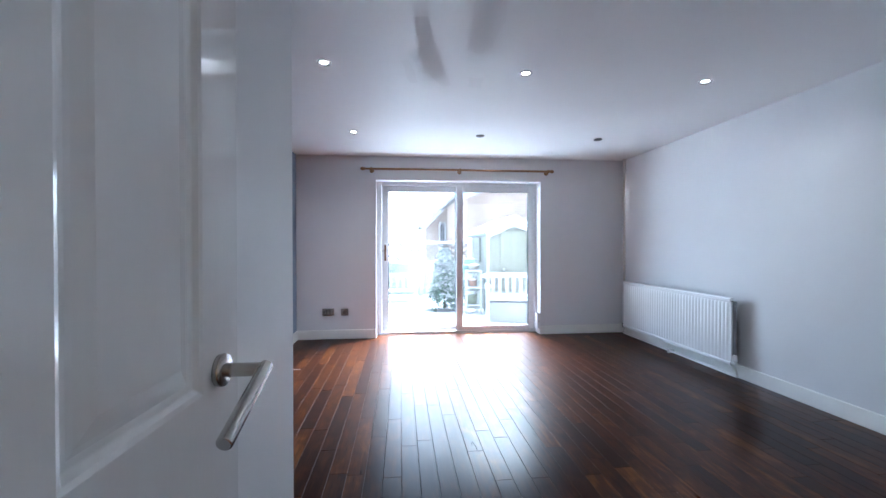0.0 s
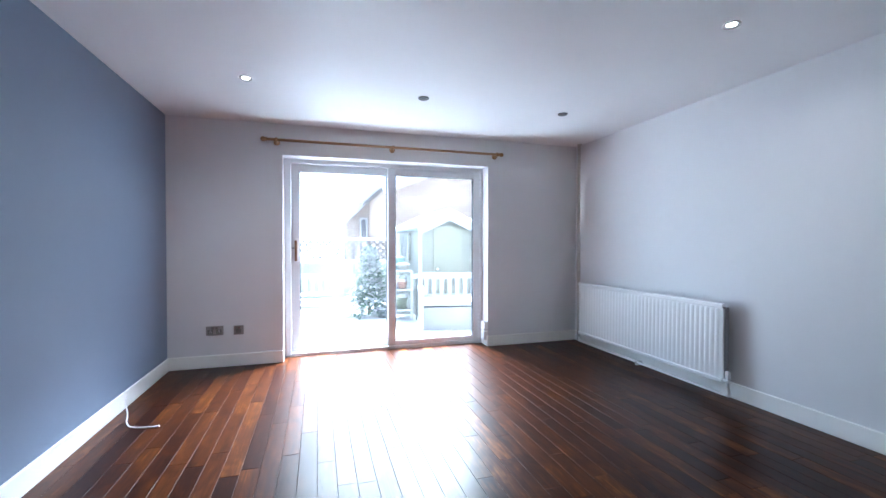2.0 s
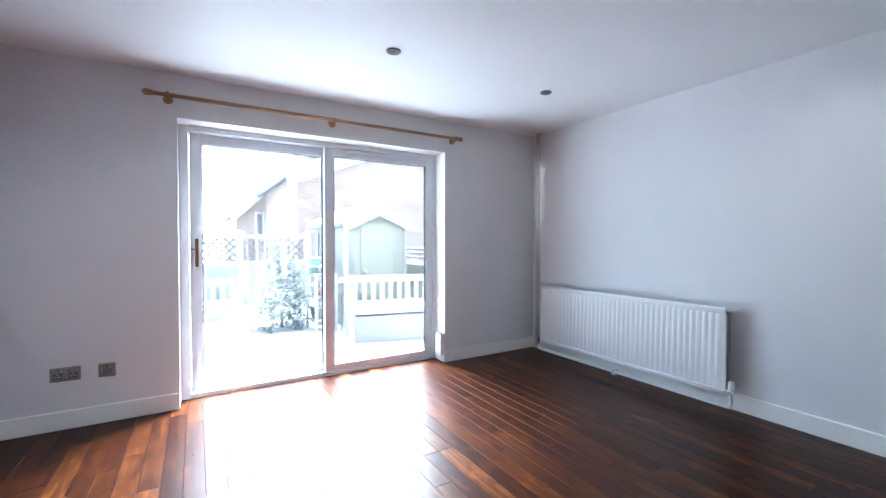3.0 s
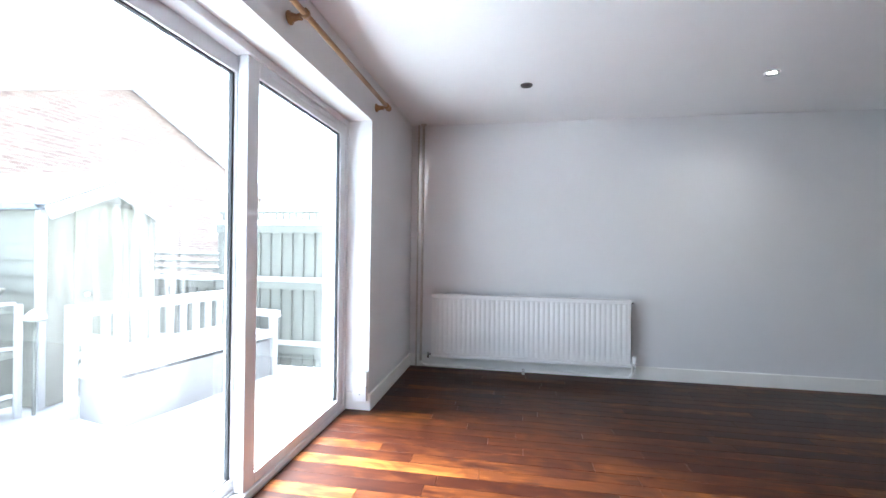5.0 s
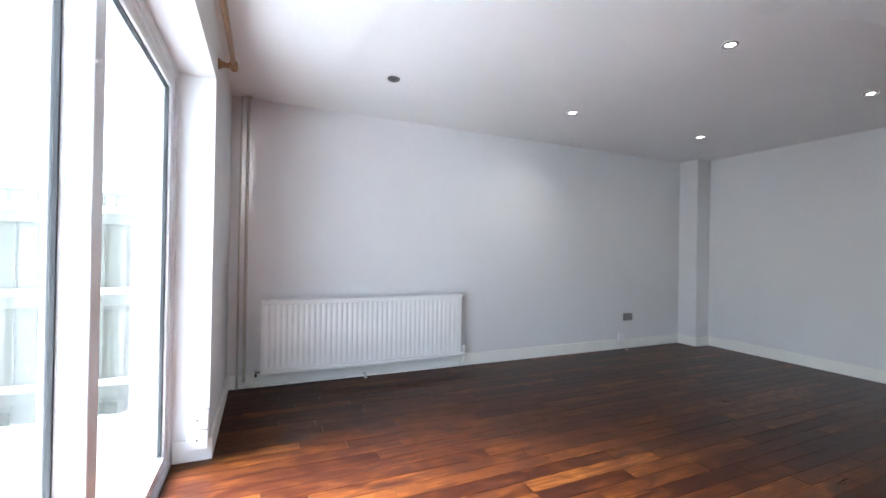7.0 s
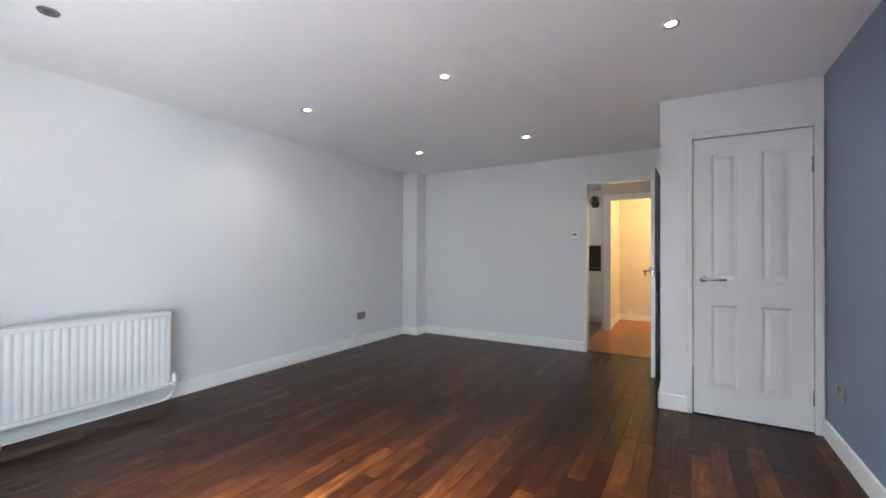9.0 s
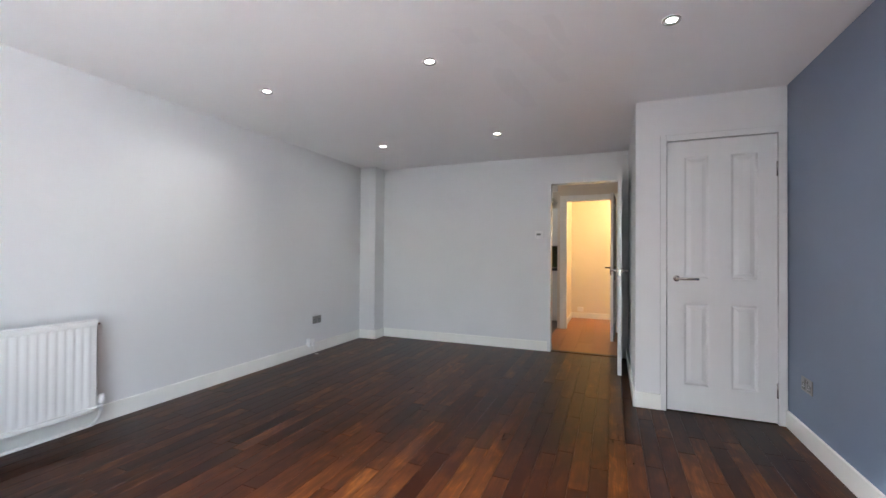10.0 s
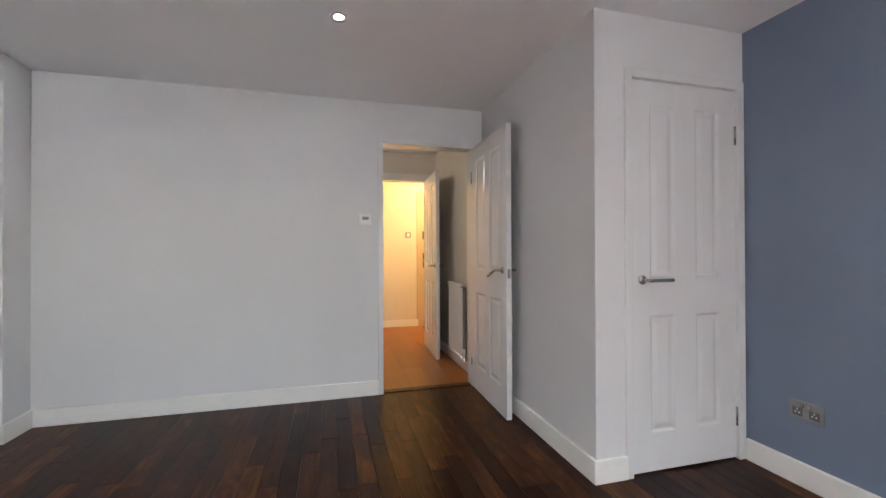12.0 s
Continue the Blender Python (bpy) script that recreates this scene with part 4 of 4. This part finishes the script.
for z in (0.85, 1.385):
    part("rail", boxes((-2.6, 1.25, -0.025, 0.025, z - 0.022, z + 0.022)), WHITEW, bf, "white painted rail", 0.004)
    part("snow", boxes((-2.6, 1.25, -0.025, 0.025, z + 0.022, z + 0.055)), SNOW, bf, "ridge of snow", 0.012)
for s in (-1, 1):
    for i in range(24):
        x0 = -2.30 + i * 0.147
        ls = part("lattice", boxes((-0.015, 0.015, 0.004 * s - 0.004, 0.004 * s + 0.004, -0.36, 0.36)), TRELLIS, bf)
        ls.matrix_basis = pose(x0, 0, 1.118, 0, s * 45, 0)
pick = thing("white_bench", (-0.25, 10.4, G), "white slatted garden bench half buried in snow", "bench")
part("rail", boxes((-0.75, 0.62, -0.02, 0.02, 0.56, 0.65)), WHITEW, pick, "", 0.005)
part("rail", boxes((-0.75, 0.62, -0.02, 0.02, 0.22, 0.28)), WHITEW, pick, "", 0.005)
for i in range(10):
    x = -0.70 + i * 0.142
    part("slat", boxes((x - 0.035, x + 0.035, -0.012, 0.012, 0.28, 0.56)), WHITEW, pick)
for x in (-0.74, 0.61):
    part("leg", boxes((x - 0.03, x + 0.03, -0.03, 0.03, 0, 0.66)), WHITEW, pick)
    part("armrest", boxes((x - 0.035, x + 0.035, -0.5, -0.03, 0.46, 0.49)), WHITEW, pick)
    part("front_leg", boxes((x - 0.03, x + 0.03, -0.48, -0.42, 0, 0.46)), WHITEW, pick)
part("seat", boxes((-0.72, 0.60, -0.48, -0.02, 0.24, 0.27)), WHITEW, pick)

# pot stand
rack = thing("pot_stand", (1.39, 8.38, G), "pale grey timber shelf stand holding plant pots", "shelf")
for z in (0.13, 0.475, 0.80):
    for k in range(3):
        part("shelf", boxes((-0.15, 0.15, -0.235 + k * 0.16, -0.085 + k * 0.16, z, z + 0.022)), FENCE, rack, "", 0.003)
    part("snow", boxes((-0.148, 0.148, -0.233, -0.17, z + 0.022, z + 0.045)), SNOW, rack, "dusting of snow", 0.008)
    part("shelf_rail", boxes((-0.15, 0.15, -0.245, -0.236, z - 0.03, z + 0.018)), FENCE, rack)
for x in (-0.14, 0.14):
    for y in (-0.262, 0.262):
        part("post", boxes((x - 0.02, x + 0.02, y - 0.016, y + 0.016, 0, 0.83)), WHITEW, rack, "", 0.003)


def plant_pot(place, r, h, m_, label, snow=True):
    p = thing("plant_pot", place, label, "plant pot", "garden pots")
    part("pot", turned(bmesh.new(), (0, 0, 0), (0, 0, 1), [(0, r * 0.7), (h * 0.8, r * 0.95), (h * 0.82, r * 1.05), (h, r * 1.05), (h, r * 0.9), (h * 0.9, r * 0.88)]), m_, p)
    if snow:
        part("snow", turned(bmesh.new(), (0, 0, h * 0.91), (0, 0, 1), [(0, r * 0.85), (h * 0.15, r * 0.8), (h * 0.3, r * 0.5), (h * 0.34, r * 0.1)]), SNOW, p, "mound of snow")


for x, y, z, r, h, m_, lb in ((1.42, 8.29, 0.845, 0.115, 0.10, CREAMPOT, "wide cream bowl heaped with snow"), (1.34, 8.52, 0.497, 0.085, 0.15, GREYB, "blue-grey plant pot with snow"),
                              (1.40, 8.28, 0.520, 0.082, 0.13, TERRA, "terracotta plant pot with snow"), (1.35, 8.53, 0.152, 0.10, 0.18, DARK, "dark plastic plant pot with snow"), (1.39, 8.29, 0.175, 0.105, 0.20, OLIVE, "olive glazed plant pot with snow")):
    plant_pot((x, y, G + z), r, h, m_, lb)
for z, w in ((0.822, 0.12), (0.945, 0.105)):
    tray = thing("planter_tray", (1.37, 8.53, G + z), "teal plastic planter trough edged with snow", "planter", "teal planters")
    part("trough", boxes((-w, w, -0.085, 0.085, 0.0, 0.10)), TEAL, tray, "", 0.012)
    part("rim", bars(-w - 0.008, w + 0.008, -0.093, 0.093, 0.085, 0.102, 0.02, 0.02, 0.0, 0.0), TEAL, tray)
    part("snow", boxes((-w + 0.005, w - 0.005, -0.08, 0.08, 0.10, 0.123)), SNOW, tray, "layer of snow", 0.010)
lantern = thing("garden_lamp", (1.60, 8.07, G), "slim garden stake lamp under a cap of snow", "lamp")
part("stem", tube(bmesh.new(), (0, 0, 0), (0, 0, 0.72), 0.012), FENCE, lantern)
part("shade", turned(bmesh.new(), (0, 0, 0.70), (0, 0, 1), [(0, 0.065), (0.012, 0.066), (0.05, 0.02), (0.055, 0.012)]), FENCE, lantern)
part("snow", turned(bmesh.new(), (0, 0, 0.714), (0, 0, 1), [(0, 0.072), (0.02, 0.066), (0.06, 0.032), (0.075, 0.006)]), SNOW, lantern, "cap of snow")
plant_pot((1.09, 8.55, G), 0.09, 0.14, GREYB, "blue-grey pot on the snowy ground")


def conifer(place, height, radius, label, seed):
    t = thing("conifer", place, label, "tree")
    part("trunk", tube(bmesh.new(), (0, 0, 0), (0, 0, height * 0.95), 0.03, 0.006, 10), BARK, t)
    r, green, white = random.Random(seed), bmesh.new(), bmesh.new()
    for i in range(2300):
        f = r.random() ** 1.15
        z = height * (0.06 + 0.94 * f)
        reach = radius * (1.0 - f) ** 0.62 * r.uniform(0.3, 1.1) + 0.02
        a = r.uniform(0, 6.283)
        c = Vector((math.cos(a) * reach, math.sin(a) * reach, z - 0.15 * reach))
        out = Vector((math.cos(a), math.sin(a), r.uniform(-0.5, 0.5))).normalized()
        side = out.cross(Vector((0, 0, 1))).normalized()
        bm_ = white if (r.random() < 0.12 + 0.5 * f) else green
        for k in range(5):
            d = (out + side * r.uniform(-0.9, 0.9) + Vector((0, 0, r.uniform(-0.4, 0.5)))).normalized() * r.uniform(0.05, 0.10)
            w = d.cross(Vector((0.2, 0.1, 1))).normalized() * (0.009 if bm_ is green else 0.016)
            bm_.faces.new([bm_.verts.new(q) for q in (c - w, c + d * 0.5 - w * 1.2, c + d, c + d * 0.5 + w * 1.2, c + w)])
    part("crown", green, NEEDLE, t, "dark green needles")
    part("snow", white, SNOW, t, "snow lying on the branches")


conifer((0.90, 8.8, G + 0.02), 1.24, 0.38, "bushy green conifer dusted with snow", 2)

# houses beyond the garden
def window_unit(parent, x0, x1, y, z0, z1):
    w = part("window", boxes((x0, x1, y - 0.03, y + 0.02, z0, z1)), WHITEW, parent, "white framed window")
    part("pane", boxes((x0 + 0.07, x1 - 0.07, y - 0.034, y - 0.03, z0 + 0.07, z1 - 0.07)), DARK, w, "dark glass")


def gable_house(name, y, x0, x1, xa, za, ze, depth, label):
    h = thing(name, (xa, y, G), label, "house")
    bm = bmesh.new()
    prof = [(x0, 0), (x1, 0), (x1, ze), (xa, za), (x0, ze)]
    f = [[bm.verts.new((px - xa, py, pz)) for px, pz in prof] for py in (0, depth)]
    bm.faces.new(f[0]), bm.faces.new(f[1][::-1])
    for i in range(5):
        bm.faces.new((f[0][i], f[1][i], f[1][(i + 1) % 5], f[0][(i + 1) % 5]))
    part("wall", bm, BRICK, h, "mixed red brick gable wall")
    for s, xe in ((-1, x0), (1, x1)):
        run, ang = math.hypot(xe - xa, za - ze) + 0.35, math.atan2(za - ze, abs(xe - xa))
        for nm, y0, y1, lo, hi, m_ in (("roof", -0.15, depth + 0.15, 0.0, 0.10, ROOF), ("bargeboard", -0.20, -0.151, -0.22, 0.10, WHITEW), ("snow", -0.19, depth + 0.15, 0.101, 0.22, SNOW)):
            lap, back = hi * math.tan(ang), 0.003 * (s < 0)
            o = part(nm, boxes((-lap, run, y0 + back, y1 + back, lo, hi) if s > 0 else (-run, lap, y0 + back, y1 + back, lo, hi)), m_, h)
            o.matrix_basis = pose(0, 0, za, 0, math.degrees(s * ang), 0)
    return h


house_a = gable_house("brick_house", 14.0, 2.2, 13.3, 7.75, 5.30, 3.15, 9, "brick house with a low gable and snowy roof")
house_b = gable_house("far_house", 20.0, 1.15, 8.35, 4.75, 5.95, 2.45, 8, "far brick house with white bargeboards")
for x in (-2.95, -2.25):
    window_unit(house_b, x, x + 0.34, 0, 1.3, 2.45)

# ---- floor boards, laid along the room ----
MESHES = {}


def plank_mesh(w, length, name, material):
    key = (round(w, 3), round(length, 3), name)
    if key not in MESHES:
        c, g, h = 0.0008, 0.0007, 0.013
        a, b = w / 2 - g, length / 2 - g
        vs = [(sx * a, sy * b, -h) for sx, sy in ((-1, -1), (1, -1), (1, 1), (-1, 1))]
        vs += [(sx * a, sy * b, -c * 0.7) for sx, sy in ((-1, -1), (1, -1), (1, 1), (-1, 1))]
        vs += [(sx * (a - c), sy * (b - c), 0) for sx, sy in ((-1, -1), (1, -1), (1, 1), (-1, 1))]
        fs = [(8, 9, 10, 11)] + [(i + o, (i + 1) % 4 + o, (i + 1) % 4 + o + 4, i + o + 4) for o in (0, 4) for i in range(4)]
        me = bpy.data.meshes.new(name)
        me.from_pydata(vs, [], fs)
        me.materials.append(material)
        MESHES[key] = me
    return MESHES[key]


def lay(parent, x0, x1, y0_at, y1, w, lengths, name, material, seed):
    r, n = random.Random(seed), round((x1 - x0) / w)
    w = (x1 - x0) / n
    for i in range(n):
        x = x0 + (i + 0.5) * w
        y = y0_at(x)
        first = True
        while y < y1 - 0.01:
            length = r.choice(lengths)
            if first:
                length, first = round(length * r.choice((0.45, 0.6, 0.8, 1.0)), 2), False
            if y1 - (y + length) < 0.22:
                length = y1 - y
            ob = new(name, plank_mesh(w, length, name, material))
            ob.parent = parent
            ob.location = (x, y + length / 2, r.uniform(-0.0005, 0.0))
            y += length


lay(floor, XW, XE, lambda x: CY if x < CX else 0.20, 5.738, 0.0927, (0.55, 0.7, 0.85, 1.0, 1.15), "plank", WALNUT, 11)
lay(hall_floor, -1.3, 0.60, lambda x: LY, 0.125, 0.19, (1.2,), "laminate_plank", OAK, 5)
for i in range(6):
    for k in range(9):
        part("floor_tile", boxes((0.602 + i * 0.31, 0.905 + i * 0.31, LY + k * 0.305, LY + 0.30 + k * 0.305, -0.012, 0.0)), KFLOOR, hall_floor)
